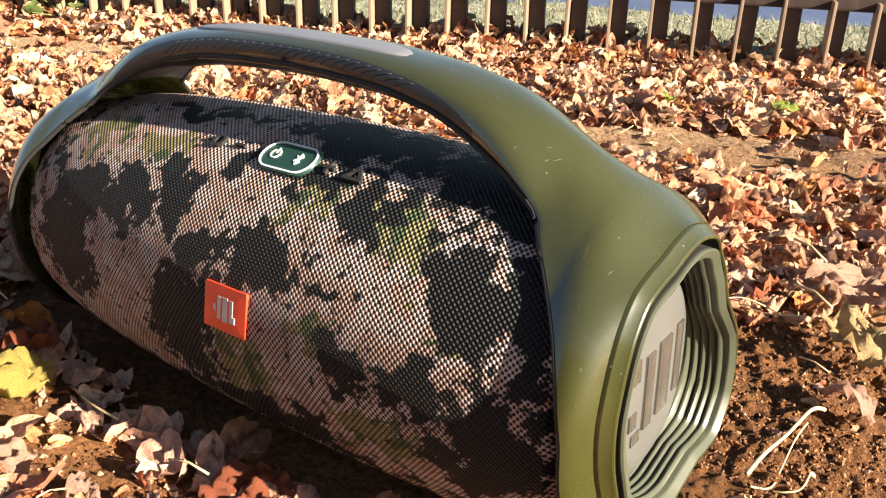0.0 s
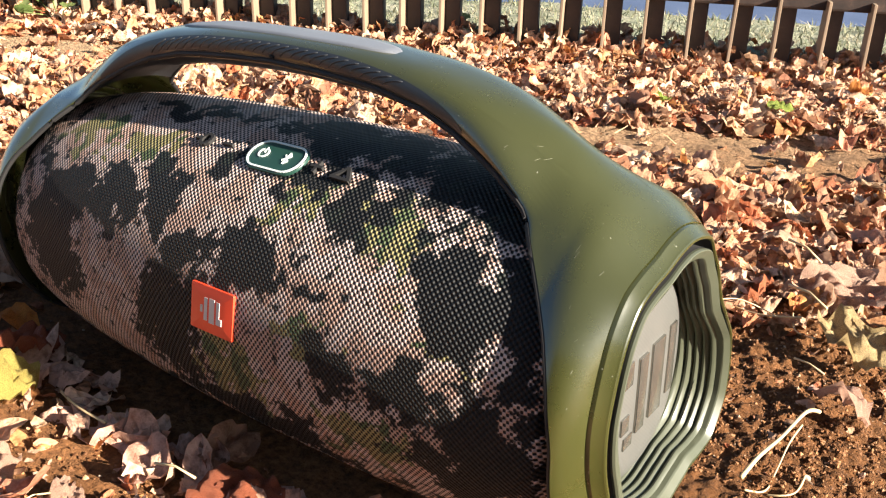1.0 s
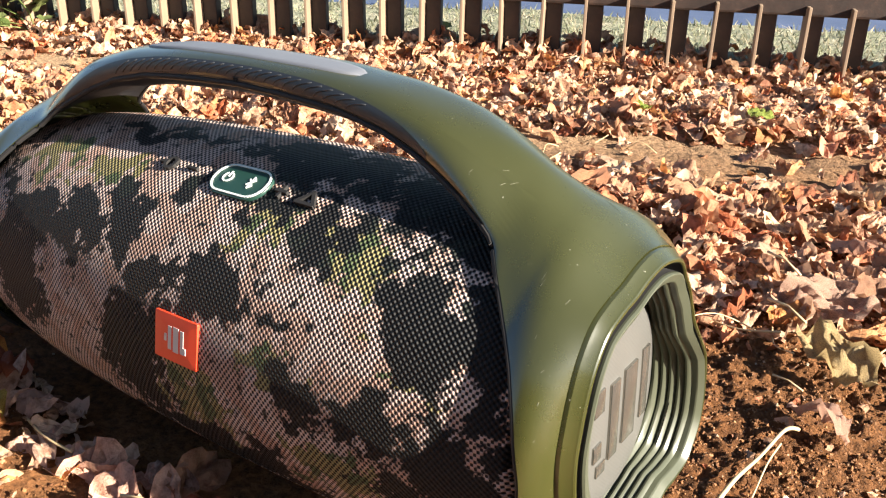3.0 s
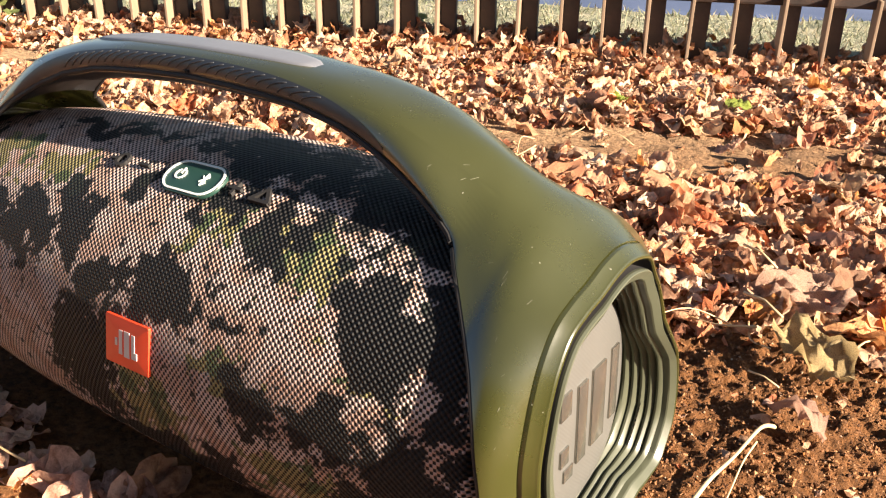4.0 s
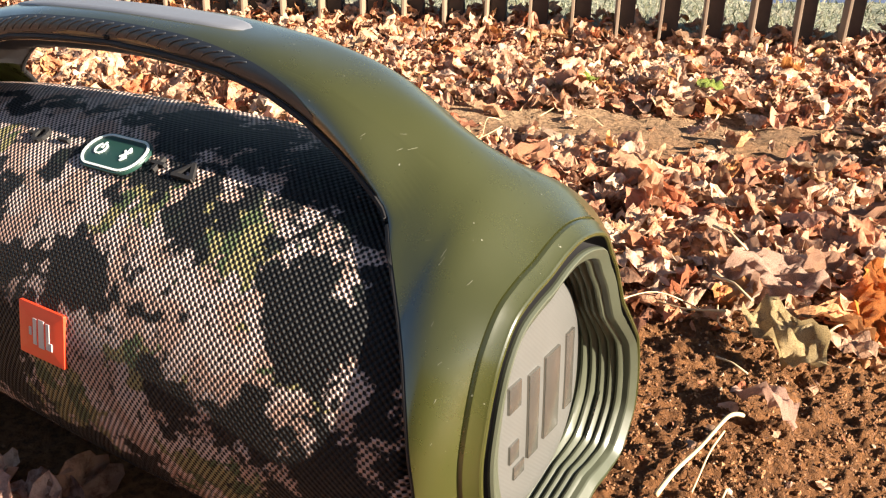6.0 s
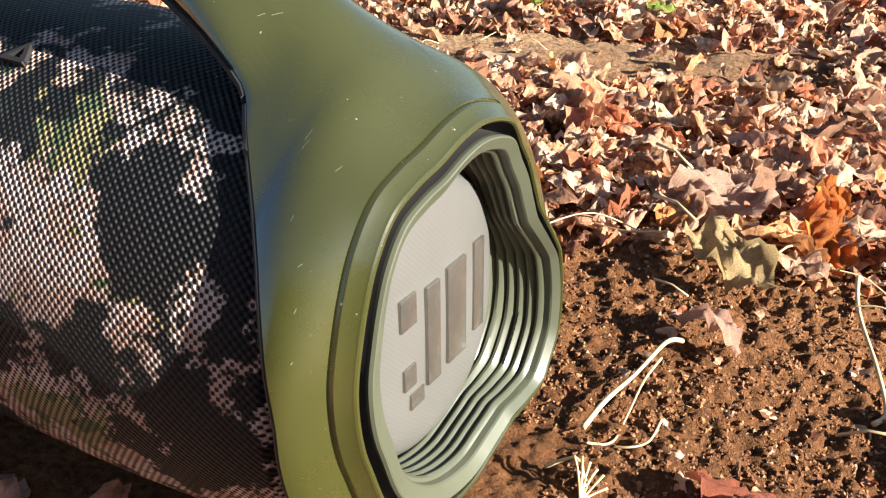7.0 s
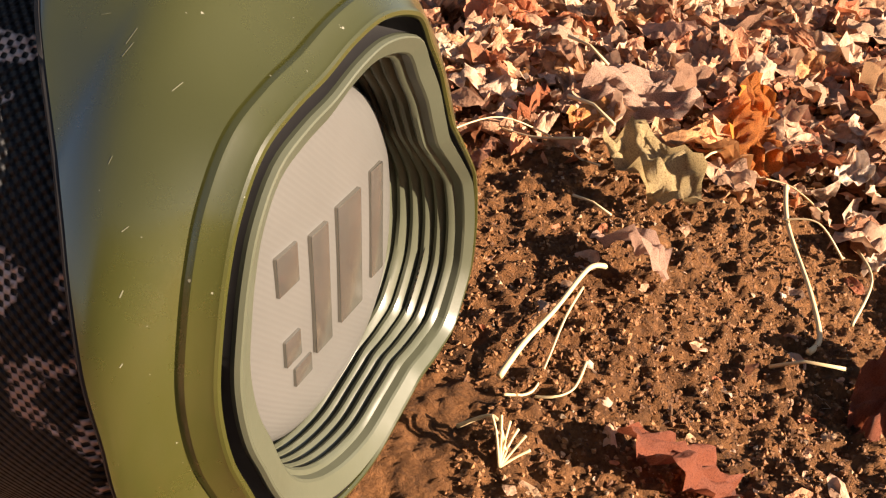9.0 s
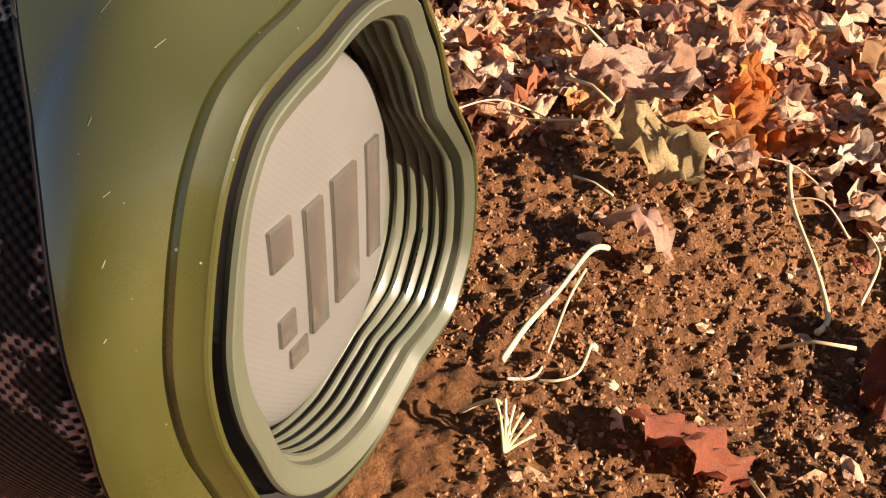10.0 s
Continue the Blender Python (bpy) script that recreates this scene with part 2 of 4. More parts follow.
def soil_height(x, y):
    """Uneven earth; a shallow bed under the loudspeaker that follows its slope."""
    h = 0.010 * (noise.noise((x * 3.1, y * 3.1, 0.3))) + 0.006 * noise.noise((x * 11, y * 11, 2.0)) + 0.0035 * noise.noise((x * 37, y * 37, 5.0))
    if abs(x) < 0.8 and abs(y) < 0.8:
        h += 0.0042 * noise.noise((x * 95, y * 95, 9.0)) + 0.0036 * noise.noise((x * 230, y * 230, 3.0)) - 0.005 * abs(noise.noise((x * 60, y * 60, 7.0))) + 0.0016 * noise.noise((x * 520, y * 520, 1.0))
    far = math.hypot(x, y)
    if far > 6:
        h *= max(0.0, 1 - (far - 6) / 10)
    h += 0.013 * math.exp(-(((x - 0.22) / 0.13) ** 2) - ((y - 0.12) / 0.16) ** 2) - 0.018 * math.exp(-(((x - 0.41) / 0.12) ** 2) - ((y - 0.21) / 0.17) ** 2)
    dx = max(abs(x) - 0.22, 0) / 0.05
    dy = max(abs(y) - 0.05, 0) / 0.07
    w = math.exp(-(dx * dx + dy * dy))
    bed = -0.0092 + 0.043 * x
    return h * (1 - w) + (bed + 0.45 * h) * w


def build_ground():
    def axis(c, lo, hi):
        near, v = [], c - 0.66
        while v < c + 0.66:
            near.append(v)
            v += 0.0019 if lo < v < hi else 0.012
        out = [0.7, 0.74, 0.79, 0.85, 0.92, 1.0, 1.1, 1.2, 1.35, 1.5, 1.7, 2, 2.4, 3, 4, 5.5, 8, 12, 20, 40, 90, 200, 450, 1000, 2500]
        return [c - w for w in out[::-1]] + near + [c + w for w in out]

    xs, ys = axis(0.15, 0.16, 0.52), axis(0.20, -0.06, 0.36)
    bm = bmesh.new()
    grid_faces(bm, [[(x, y, soil_height(x, y)) for x in xs] for y in ys])
    return tagged(mesh_object("ground", bm, SOIL), "bare brown crumbly earth strewn with dry leaves", "ground", kind="structure")


def build_lawn():
    bm = bmesh.new()
    rows = []
    for d in [0.06, 0.1, 0.2, 0.3, 0.36, 0.43]:
        row = []
        for i in range(120):
            p = FENCE_AT + FENCE_DIR * (-2.6 + i * 0.05) + FENCE_OUT * d
            row.append((p.x, p.y, soil_height(p.x, p.y) + 0.012 - (0.02 if d < 0.07 else 0)))
        rows.append(row)
    grid_faces(bm, rows)
    ob = mesh_object("lawn", bm, GRASS)
    tagged(ob, "sunlit strip of short yellow-green grass behind the fence", "grass", kind="structure")
    bm = bmesh.new()
    rows = []
    for d, z in [(0.425, -0.01), (0.43, 0.012), (0.45, 0.014), (1.5, 0.014), (4.0, 0.012), (9.0, 0.012)]:
        a = FENCE_AT + FENCE_DIR * -6 + FENCE_OUT * d
        b = FENCE_AT + FENCE_DIR * 8 + FENCE_OUT * d
        rows.append([(a.lerp(b, i / 60).x, a.lerp(b, i / 60).y, z) for i in range(61)])
    grid_faces(bm, rows)
    tagged(mesh_object("road", bm, PAVING), "paved path beyond the grass, its blue shade put into the colour", "path", kind="structure")


build_ground()
build_lawn()

# added wall out of view: cuts sky fill and darkens the shell's reflections
BLOCKER = plastic("dark_blocker", (0.030, 0.027, 0.025), (0.050, 0.045, 0.040), 0.9, 60)
bm = bmesh.new()
box(bm, (-0.10, -1.20, -0.05), (4.50, -1.05, 0.75), 0.01)
tagged(mesh_object("wall_south", bm, BLOCKER, smooth=False), "unseen dark wall added behind the camera to block low sky", "wall", kind="structure")

# ---- the loudspeaker ----
AX = 0.0956      # height of the barrel's axis over the speaker's origin
R = 0.1000
HALF = 0.2425
speaker = new("portable_speaker")
speaker.matrix_world = pose(0.00075, 0, -0.0039, 0, -2.47, 0)
tagged(speaker, "camouflage barrel loudspeaker with olive plastic carrying handle on earth", "loudspeaker")


def barrel(x, a, r):
    """A point on the barrel: a degrees up from the front, over the top to the back."""
    return (x, -r * math.cos(radians(a)), AX + r * math.sin(radians(a)))


def barrel_r(x):
    return R - 0.0104 * (abs(x) / 0.22) ** 2 - 0.004 * (abs(x + 0.015) / 0.21) ** 6 - 0.010 * max((x - 0.198) / 0.012, (-0.232 - x) / 0.012, 0.0)


# dark and olive patches of the print, plus blacks by the right end painted in for the shell's shadow: place along,
# degrees round, size along, size round
BLACK = [(-0.168, 11, 0.028, 23), (-0.163, 33, 0.028, 11), (-0.106, 35, 0.023, 10), (-0.033, 26, 0.02, 6), (0.017, 31, 0.025, 10), (-0.04, -2, 0.026, 22),
         (-0.067, 44, 0.014, 9), (-0.026, 57, 0.012, 6), (0.005, 45, 0.006, 5), (0.03, 59, 0.019, 5), (0.072, 52, 0.013, 10), (0.065, 31, 0.012, 3),
         (0.102, 39, 0.003, 1), (0.139, 47, 0.016, 8), (0.153, 33, 0.016, 11), (0.085, 8, 0.016, 7), (0.129, 7, 0.014, 10), (0.021, -29, 0.061, 8),
         (0.168, 7, 0.013, 10), (0.179, -3, 0.012, 8), (0.173, 45, 0.01, 9), (0.187, 36, 0.014, 13), (0.160, -13, 0.030, 9), (0.192, 12, 0.008, 7), (0.045, 84, 0.062, 11), (0.134, 79, 0.047, 17), (-0.097, 82, 0.044, 3)]
GREEN = [(-0.162, 59, 0.032, 8), (-0.1, 59, 0.018, 9), (0.033, 52, 0.015, 6), (0.088, 53, 0.02, 8), (0.111, 47, 0.011, 10), (0.069, 10, 0.02, 7),
         (0.01, -8, 0.025, 13), (0.148, 24, 0.014, 4), (0.103, -13, 0.022, 8)]


def camo(x, a):
    """The colour of the print, painted shadow patches included, at a place on the barrel."""
    p = Vector((x * 22, a * 0.036, 0.0))
    n1, n2 = noise.noise_vector(p * 1.9 + Vector((4, 4, 4))), noise.noise_vector(p * 6.0)
    qx, qa = x + 0.017 * n1.x + 0.008 * n2.x, a + 11 * n1.y + 5 * n2.y
    wob = 0.5 * noise.noise(p * 2.2) + 0.55 * noise.noise(p * 5.0 + Vector((3, 1, 7))) + 0.5 * noise.noise(p * 13.0) + 0.3 * noise.noise(p * 30.0)

    def field(blobs):
        return max(1.22 - math.hypot((qx - bx) / sx, (qa - ba) / sa) for bx, ba, sx, sa in blobs)

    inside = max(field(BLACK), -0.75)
    # more black towards the ends, the underside and the back
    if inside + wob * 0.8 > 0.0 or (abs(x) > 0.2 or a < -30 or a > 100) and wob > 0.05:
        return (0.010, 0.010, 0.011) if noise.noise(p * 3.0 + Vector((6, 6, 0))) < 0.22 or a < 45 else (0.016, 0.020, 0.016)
    if max(field(GREEN) * 1.1, -0.5) + 0.9 * noise.noise(p * 5.0 + Vector((9, 2, 4))) + 0.4 * noise.noise(p * 16.0) > 0.24:
        return (0.27, 0.23, 0.10) if noise.noise(p * 4.0 + Vector((0, 5, 0))) > -0.12 else (0.09, 0.115, 0.05)
    spots = noise.noise(p * 8.0 + Vector((2, 8, 1))) + 0.5 * noise.noise(p * 22.0)
    if spots > 0.52:
        return (0.02, 0.02, 0.02)
    return (0.56, 0.42, 0.36) if noise.noise(p * 2.6 + Vector((1, 4, 2))) > -0.05 else (0.48, 0.31, 0.24)


def build_barrel():
    bm = bmesh.new()
    nx, na = 420, 560
    uvl = bm.loops.layers.uv.new("UVMap")
    col = bm.loops.layers.float_color.new("print")
    vs, cols = [], []
    for i in range(nx + 1):
        x = -0.246 + 0.456 * i / nx
        r = barrel_r(x)
        vs.append([bm.verts.new(barrel(x, j * 360 / na - 150, r)) for j in range(na)])
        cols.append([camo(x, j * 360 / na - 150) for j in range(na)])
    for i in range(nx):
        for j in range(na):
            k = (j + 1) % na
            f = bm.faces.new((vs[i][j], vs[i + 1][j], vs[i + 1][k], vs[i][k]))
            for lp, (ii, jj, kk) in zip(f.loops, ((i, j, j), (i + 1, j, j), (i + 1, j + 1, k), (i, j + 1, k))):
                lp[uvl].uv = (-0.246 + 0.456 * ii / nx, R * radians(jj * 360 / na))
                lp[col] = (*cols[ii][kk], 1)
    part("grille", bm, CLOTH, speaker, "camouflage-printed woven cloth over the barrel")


build_barrel()

# outline of the wavy frame round each end: degrees from the back over the top, and radius
WAVE = [(0, 0.0714), (10, 0.0640), (20, 0.0590), (30, 0.0566), (40, 0.0584), (50, 0.0625), (60, 0.0670), (70, 0.0738), (85, 0.0748), (95, 0.0736), (105, 0.0723),
        (115, 0.0745), (125, 0.0769), (135, 0.0751), (145, 0.0718), (155, 0.0690), (165, 0.0674), (175, 0.0654), (185, 0.0637), (197, 0.0622), (225, 0.0660),
        (250, 0.0680), (270, 0.0685), (285, 0.0668), (297, 0.0680), (308, 0.0765), (318, 0.0850), (330, 0.0850), (340, 0.0811), (350, 0.0762), (360, 0.0714)]


def wave(th):
    return curve_at(WAVE, th % 360.0)


TOP_R = [(-0.05, 0.1505), (0, 0.1523), (0.05, 0.1514), (0.083, 0.1485), (0.1, 0.1464), (0.137, 0.1375), (0.171, 0.1237), (0.203, 0.1045), (0.225, 0.0930), (0.2385, 0.086)]
EDGE_R = [(-0.06, 0.1398), (0, 0.1420), (0.06, 0.1398), (0.1, 0.1340), (0.14, 0.1210), (0.165, 0.1095), (0.184, 0.0990), (0.203, 0.0955), (0.218, 0.0950), (0.2385, 0.095)]
EDGE_PHI = [(-0.06, 9.8), (0, 9.0), (0.06, 9.8), (0.09, 10.5), (0.12, 12.0), (0.14, 14.2), (0.16, 17.5), (0.1773, 22), (0.1862, 29), (0.2005, 42), (0.2133, 56), (0.2207, 70), (0.2250, 86), (0.2262, 180)]
PHI_EDGE = [(9.0, 0.0), (9.8, 0.06), (10.5, 0.09), (12.0, 0.12), (14.2, 0.14), (17.5, 0.16), (22, 0.1773), (29, 0.1862), (42, 0.2005), (56, 0.2133), (70, 0.2207), (86, 0.2250), (180, 0.2255)]
LIP = 0.2338


def shell_r(phi, x):
    """Radius of the olive shell at phi degrees from the top and x along; front is negative."""
    x = abs(x)
    th = 90.0 - phi
    rim = wave(th) + 0.0114
    u = max(x - 0.203, 0.0) / (LIP - 0.203)
    side = curve_at(EDGE_R, x) if x < 0.203 else 0.0955 * (1 - u**5) + rim * u**5
    low = min(max((abs(phi) - 30) / 50, 0), 1) * min(max((x - 0.17) / 0.03, 0), 1)
    side -= 0.0055 * low * (1 - u)
    top = curve_at(TOP_R, x)
    if x > 0.203:
        top = top * (1 - u**2.6) + rim * u**2.6
    t = min(abs(phi) / curve_at(EDGE_PHI, x), 1.0)
    flat = (1 - t**4) ** (0.40 + 2.0 * max(x - 0.05, 0))
    bell = math.exp(-(abs(phi / (23 + 500 * max(x - 0.184, 0))) ** 2.0))
    k = min(max((x - 0.125) / 0.07, 0), 1)
    k = k * k * (3 - 2 * k)
    free = min(max((x - 0.205) / 0.015, 0), 1)
    fall = flat * (1 - k) + bell * k * (1 - t**1.6 * (1 - free))
    return side + (top - side) * fall


def shell_point(phi, x, lift=0.0):
    r = shell_r(phi, x) + lift
    return (x, r * math.sin(radians(phi)), AX + r * math.cos(radians(phi)))


PHIS = [0, 1.5, 3, 4.5, 6, 7.2, 8.2, 8.6, 8.85, 9.0, 9.4, 9.8, 10.2, 10.7, 11.3, 12, 13, 14.2, 15.5, 17, 18.5] + [20 + 1.6 * i for i in range(41)] + [87 + 3 * i for i in range(32)]


def build_shell():
    bm = bmesh.new()
    cols = [-p for p in PHIS[:0:-1]] + PHIS
    n = 60
    for sx in (1, -1):
        rows = []
        for k in range(n + 1):
            row = []
            for phi in cols:
                e = curve_at(PHI_EDGE, abs(phi)) if abs(phi) > 9.0 else 0.0
                w = 1 - (1 - k / n) ** 1.0
                row.append(shell_point(phi, LIP + (e - LIP) * w))
            rows.append([(sx * x, y, z) for x, y, z in row])
        grid_faces(bm, rows, flip=sx > 0)
        # turned-in edge, so that the shell shows its thickness
        inner = [(p[0] - sx * 0.0, p[1] * 0.955, AX + (p[2] - AX) * 0.972) for p in rows[-1]]
        grid_faces(bm, [rows[-1], inner], flip=sx > 0)
        # flat lip round the end frame
        def loop(x, off):
            out = []
            for phi in cols:
                r = wave(90 - phi) + off
                out.append((sx * x, r * math.sin(radians(phi)), AX + r * math.cos(radians(phi))))
            return out
        grid_faces(bm, [loop(0.2225, 0.0043), loop(0.2404, 0.0043), loop(0.2412, 0.0049), loop(0.2411, 0.0060), loop(0.2405, 0.0066), loop(0.2394, 0.0071), loop(0.2363, 0.0099), loop(0.2357, 0.0104), loop(0.2346, 0.0106), loop(0.2331, 0.0107), loop(0.2331, 0.0112), rows[0]], flip=sx > 0)
    bmesh.ops.remove_doubles(bm, verts=bm.verts, dist=0.00005)
    bmesh.ops.recalc_face_normals(bm, faces=bm.faces)
    return part("handle", bm, OLIVE, speaker, "olive green satin plastic handle running into both end caps", crease=0.34)


def build_lining():
    """Dark rubber under the handle and along the inner edge of the shell."""
    bm = bmesh.new()
    n = 60
    rows = []
    for i in range(-n, n + 1):
        x = 0.172 * math.copysign(abs(i / n) ** 0.8, i)
        pe = min(curve_at(EDGE_PHI, abs(x)), 80)
        row = []
        for j in range(13):
            f = -1 + j / 6
            phi = pe * f
            re = curve_at(EDGE_R, abs(x))
            drop = 0.003 + 0.0095 * (1 - abs(f) ** 3) * min(1, max(0, (0.15 - abs(x)) / 0.05))
            r = max(re - drop, barrel_r(x) - 0.001)
            row.append((x, r * math.sin(radians(phi)), AX + r * math.cos(radians(phi))))
        re = curve_at(EDGE_R, abs(x))
        for f, at in ((-1, 0), (1, len(row) + 1)):
            r = re + 0.0006
            ph = pe * f * 1.012
            row.insert(at, (x, r * math.sin(radians(ph)), AX + r * math.cos(radians(ph))))
        rows.append(row)
    grid_faces(bm, rows)
    bmesh.ops.recalc_face_normals(bm, faces=bm.faces)
    part("grip_lining", bm, GRIP, speaker, "black ribbed rubber under the handle")


def build_pad():
    bm = bmesh.new()
    rows = []
    n = 40
    for i in range(n + 1):
        x = -0.097 + 0.175 * i / n
        q = abs(x + 0.0095) / 0.0876
        e = (1 - q**6) ** 0.5 if q < 1 else 0.0
        w = 3.6 * max(e, 0.25)
        rows.append([shell_point(w * f - 1.2, x, -0.0004) if abs(f) == 1 or i in (0, n) else shell_point(w * f - 1.2, x, 0.0009) for f in (-1, -0.93, -0.6, -0.3, 0, 0.3, 0.6, 0.93, 1)])
    grid_faces(bm, rows)
    part("grip_pad", bm, PAD, speaker, "grey rubber pad let into the handle's top")


def build_end(sx):
    """The passive radiator of one end with its wavy frame."""
    def loop(x, fn, n=144):
        return [(sx * x, fn(i * 360 / n) * math.cos(radians(i * 360 / n)), AX + fn(i * 360 / n) * math.sin(radians(i * 360 / n))) for i in range(n)]

    def slim(th):
        return 0.70 - 0.30 * math.cos(radians(th))

    frame_bm = bmesh.new()
    prof = [(0.2245, 0.0), (0.2412, 0.0), (0.2423, -0.0007), (0.2425, -0.0014), (0.2398, -0.0084), (0.2390, -0.0092), (0.2362, -0.0094)]
    grid_faces(frame_bm, [loop(x, lambda th, o=o: wave(th) + o * slim(th)) for x, o in prof], closed=True)
    bmesh.ops.recalc_face_normals(frame_bm, faces=frame_bm.faces)
    frame_ob = part("radiator_frame", frame_bm, RING, speaker, "wavy olive frame round the end", crease=0.34)
    groove = bmesh.new()
    grid_faces(groove, [loop(x, lambda th, o=o: wave(th) + o) for x, o in ((0.2400, 0.0041), (0.2262, 0.0039), (0.2260, 0.0004), (0.2402, 0.0002))], closed=True)
    part("groove", groove, RUBBER, speaker, "black gap between handle and frame")
    def inner(th):
        return 0.45 * (wave(th) - 0.009) + 0.55 * 0.0622

    # rippled surround stepping down inside the frame
    bm = bmesh.new()
    rows = []
    steps = 5
    for s in range(steps):
        for u, bulge in ((0.0, 0.0), (0.22, 0.0011), (0.5, 0.0015), (0.78, 0.0010), (0.94, -0.0003)):
            d = (s + u) / steps
            x = 0.2364 - 0.0205 * d
            blend = d**1.6

            def rad(th, d=d, bulge=bulge, blend=blend):
                w = wave(th) - 0.0093 * slim(th)
                return w * (1 - blend) + inner(th) * blend - bulge * 1.3 + 0.0012 * d
            rows.append(loop(x, rad))
    grid_faces(bm, rows, closed=True)
    bmesh.ops.recalc_face_normals(bm, faces=bm.faces)
    part("surround", bm, RING, speaker, "rippled olive rubber surround")
    bm = bmesh.new()
    rows = [loop(0.2162, lambda th: inner(th) + 0.002), loop(0.2144, lambda th: inner(th) - 0.0005), loop(0.2157, lambda th: inner(th) - 0.002), loop(0.2157, lambda th: 0.036)]
    vs = grid_faces(bm, rows, closed=True)
    bm.faces.new(vs[-1])
    bmesh.ops.recalc_face_normals(bm, faces=bm.faces)
    part("back_plate", bm, RING, speaker, "olive plate behind the radiator")

    def oval(th, k):
        c, s = abs(math.cos(radians(th))), abs(math.sin(radians(th)))
        return k / ((c / 0.0500) ** 2.3 + (s / 0.0560) ** 2.3) ** (1 / 2.3)
    bm = bmesh.new()
    rows = [loop(x, lambda th, k=k: oval(th, k)) for x, k in ((0.2150, 1.0), (0.2195, 0.995), (0.2216, 0.965), (0.2232, 0.91), (0.2242, 0.83), (0.2248, 0.72), (0.2253, 0.5), (0.2256, 0.1))]
    vs = grid_faces(bm, rows, closed=True)
    bm.faces.new(vs[-1])
    bmesh.ops.recalc_face_normals(bm, faces=bm.faces)
    return part("radiator", bm, SKIN, speaker, "grey oval radiator skin with an embossed mark")


def build_trim(sx):
    bm = bmesh.new()
    pts = []
    for phi in [-p for p in PHIS[:7:-1]]:
        e = curve_at(PHI_EDGE, abs(phi))
        r = shell_r(phi, e) - 0.0016
        pts.append((sx * (e - 0.0008), r * math.sin(radians(phi)), AX + r * math.cos(radians(phi))))
    pts += [(x, -y, z) for x, y, z in pts[::-1]]
    half = len(pts) // 2
    for side in (pts[:half], pts[half:]):
        tube(bm, side, [0.0016] * half, 8)
    bmesh.ops.recalc_face_normals(bm, faces=bm.faces)
    part("edge_trim", bm, RUBBER, speaker, "black rubber edging between handle and cloth")


def grip_front(x, f):
    """A place on the grip's front: f from 0 at the lower edge up to 1."""
    pe = curve_at(EDGE_PHI, abs(x))
    tall = 0.16 * max(1 - (abs(x + 0.01) / 0.15) ** 4, 0.0)
    return -pe * (1.0 - tall * f)


def build_front_grip():
    bm = bmesh.new()
    rows = []
    for i in range(61):
        x = -0.155 + 0.29 * i / 60
        rows.append([shell_point(grip_front(x, f), x, 0.0007 if f < 1 else -0.0003) for f in (0, 0.01, 0.03, 0.07, 0.13, 0.22, 0.35, 0.5, 0.7, 0.96, 1)])
    grid_faces(bm, rows)
    bmesh.ops.recalc_face_normals(bm, faces=bm.faces)
    part("front_grip", bm, GRIP, speaker, "black rubber on the grip's front")


def build_ribs():
    """Slanting ridges on the front of the grip."""
    for i in range(26):
        x = -0.105 + i * 0.0075
        bm = bmesh.new()
        pts = []
        for j in range(6):
            xx = x + j * 0.0026
            pts.append(shell_point(grip_front(xx, 0.02 + 0.14 * j), xx, 0.0007))
        tube(bm, pts, [0.0003, 0.0006, 0.0006, 0.0006, 0.0006, 0.0003], 6)
        part("grip_rib", bm, GRIP, speaker)


def build_scuffs():
    """Short pale scratches and chips on the shell."""
    r = random.Random(3)
    for phi, x, length, turn in ((-9.7, 0.1755, 0.010, 0.9), (-8.4, 0.170, 0.009, 0.7), (-11, 0.172, 0.007, 1.0), (-13, 0.158, 0.005, 1.1), (-29.4, 0.209, 0.009, 1.5), (-30.6, 0.2096, 0.007, 1.4), (-32.7, 0.222, 0.006, 1.3),
                                 (-44, 0.217, 0.004, 1.5), (-26, 0.200, 0.004, 0.5), (-60, 0.226, 0.003, 1.4), (-7, 0.120, 0.004, 0.3), (-52, 0.224, 0.003, 1.0), (-70, 0.228, 0.003, 1.2)):
        bm = bmesh.new()
        p0, x0 = phi + r.uniform(-0.4, 0.4), x + r.uniform(-0.0005, 0.0005)
        d = length * r.uniform(0.3, 0.6)
        dphi, dx = math.degrees(d * math.sin(turn) / shell_r(p0, x0)), d * math.cos(turn)
        w = 0.00010
        quad = [shell_point(p0, x0 - w, 0.00012), shell_point(p0, x0 + w, 0.00012), shell_point(p0 + dphi, x0 + dx + w, 0.00012), shell_point(p0 + dphi, x0 + dx - w, 0.00012)]
        bm.faces.new([bm.verts.new(q) for q in quad])
        part("scuff", bm, SCUFF, speaker)


build_scuffs()
build_front_grip()
build_ribs()
build_trim(1)
build_trim(-1)
build_shell()
build_lining()
build_pad()
for sx in (1, -1):
    radiator = build_end(sx)
    # embossed mark of plain bars
    marks = [(-0.017, 0.011, 0.009, 0.011), (-0.004, -0.003, 0.008, 0.036), (0.010, -0.002, 0.012, 0.036), (0.025, 0.0, 0.007, 0.034), (-0.017, -0.012, 0.007, 0.008), (-0.013, -0.022, 0.008, 0.006)]
    for y, z, w, h in marks:
        bm = bmesh.new()
        y, z, w, h = 1.22 * y + 0.001 * sx, 1.22 * z + 0.001, 1.15 * w, 1.2 * h
        face = 0.2255 - 0.9 * (y * y + z * z)
        box(bm, (sx * face - 0.0009, y - w / 2, AX - h / 2 + z), (sx * face + 0.0014, y + w / 2, AX + h / 2 + z), 0.0005)
        part("mark", bm, CHROME, radiator, "glossy bar of the embossed mark")


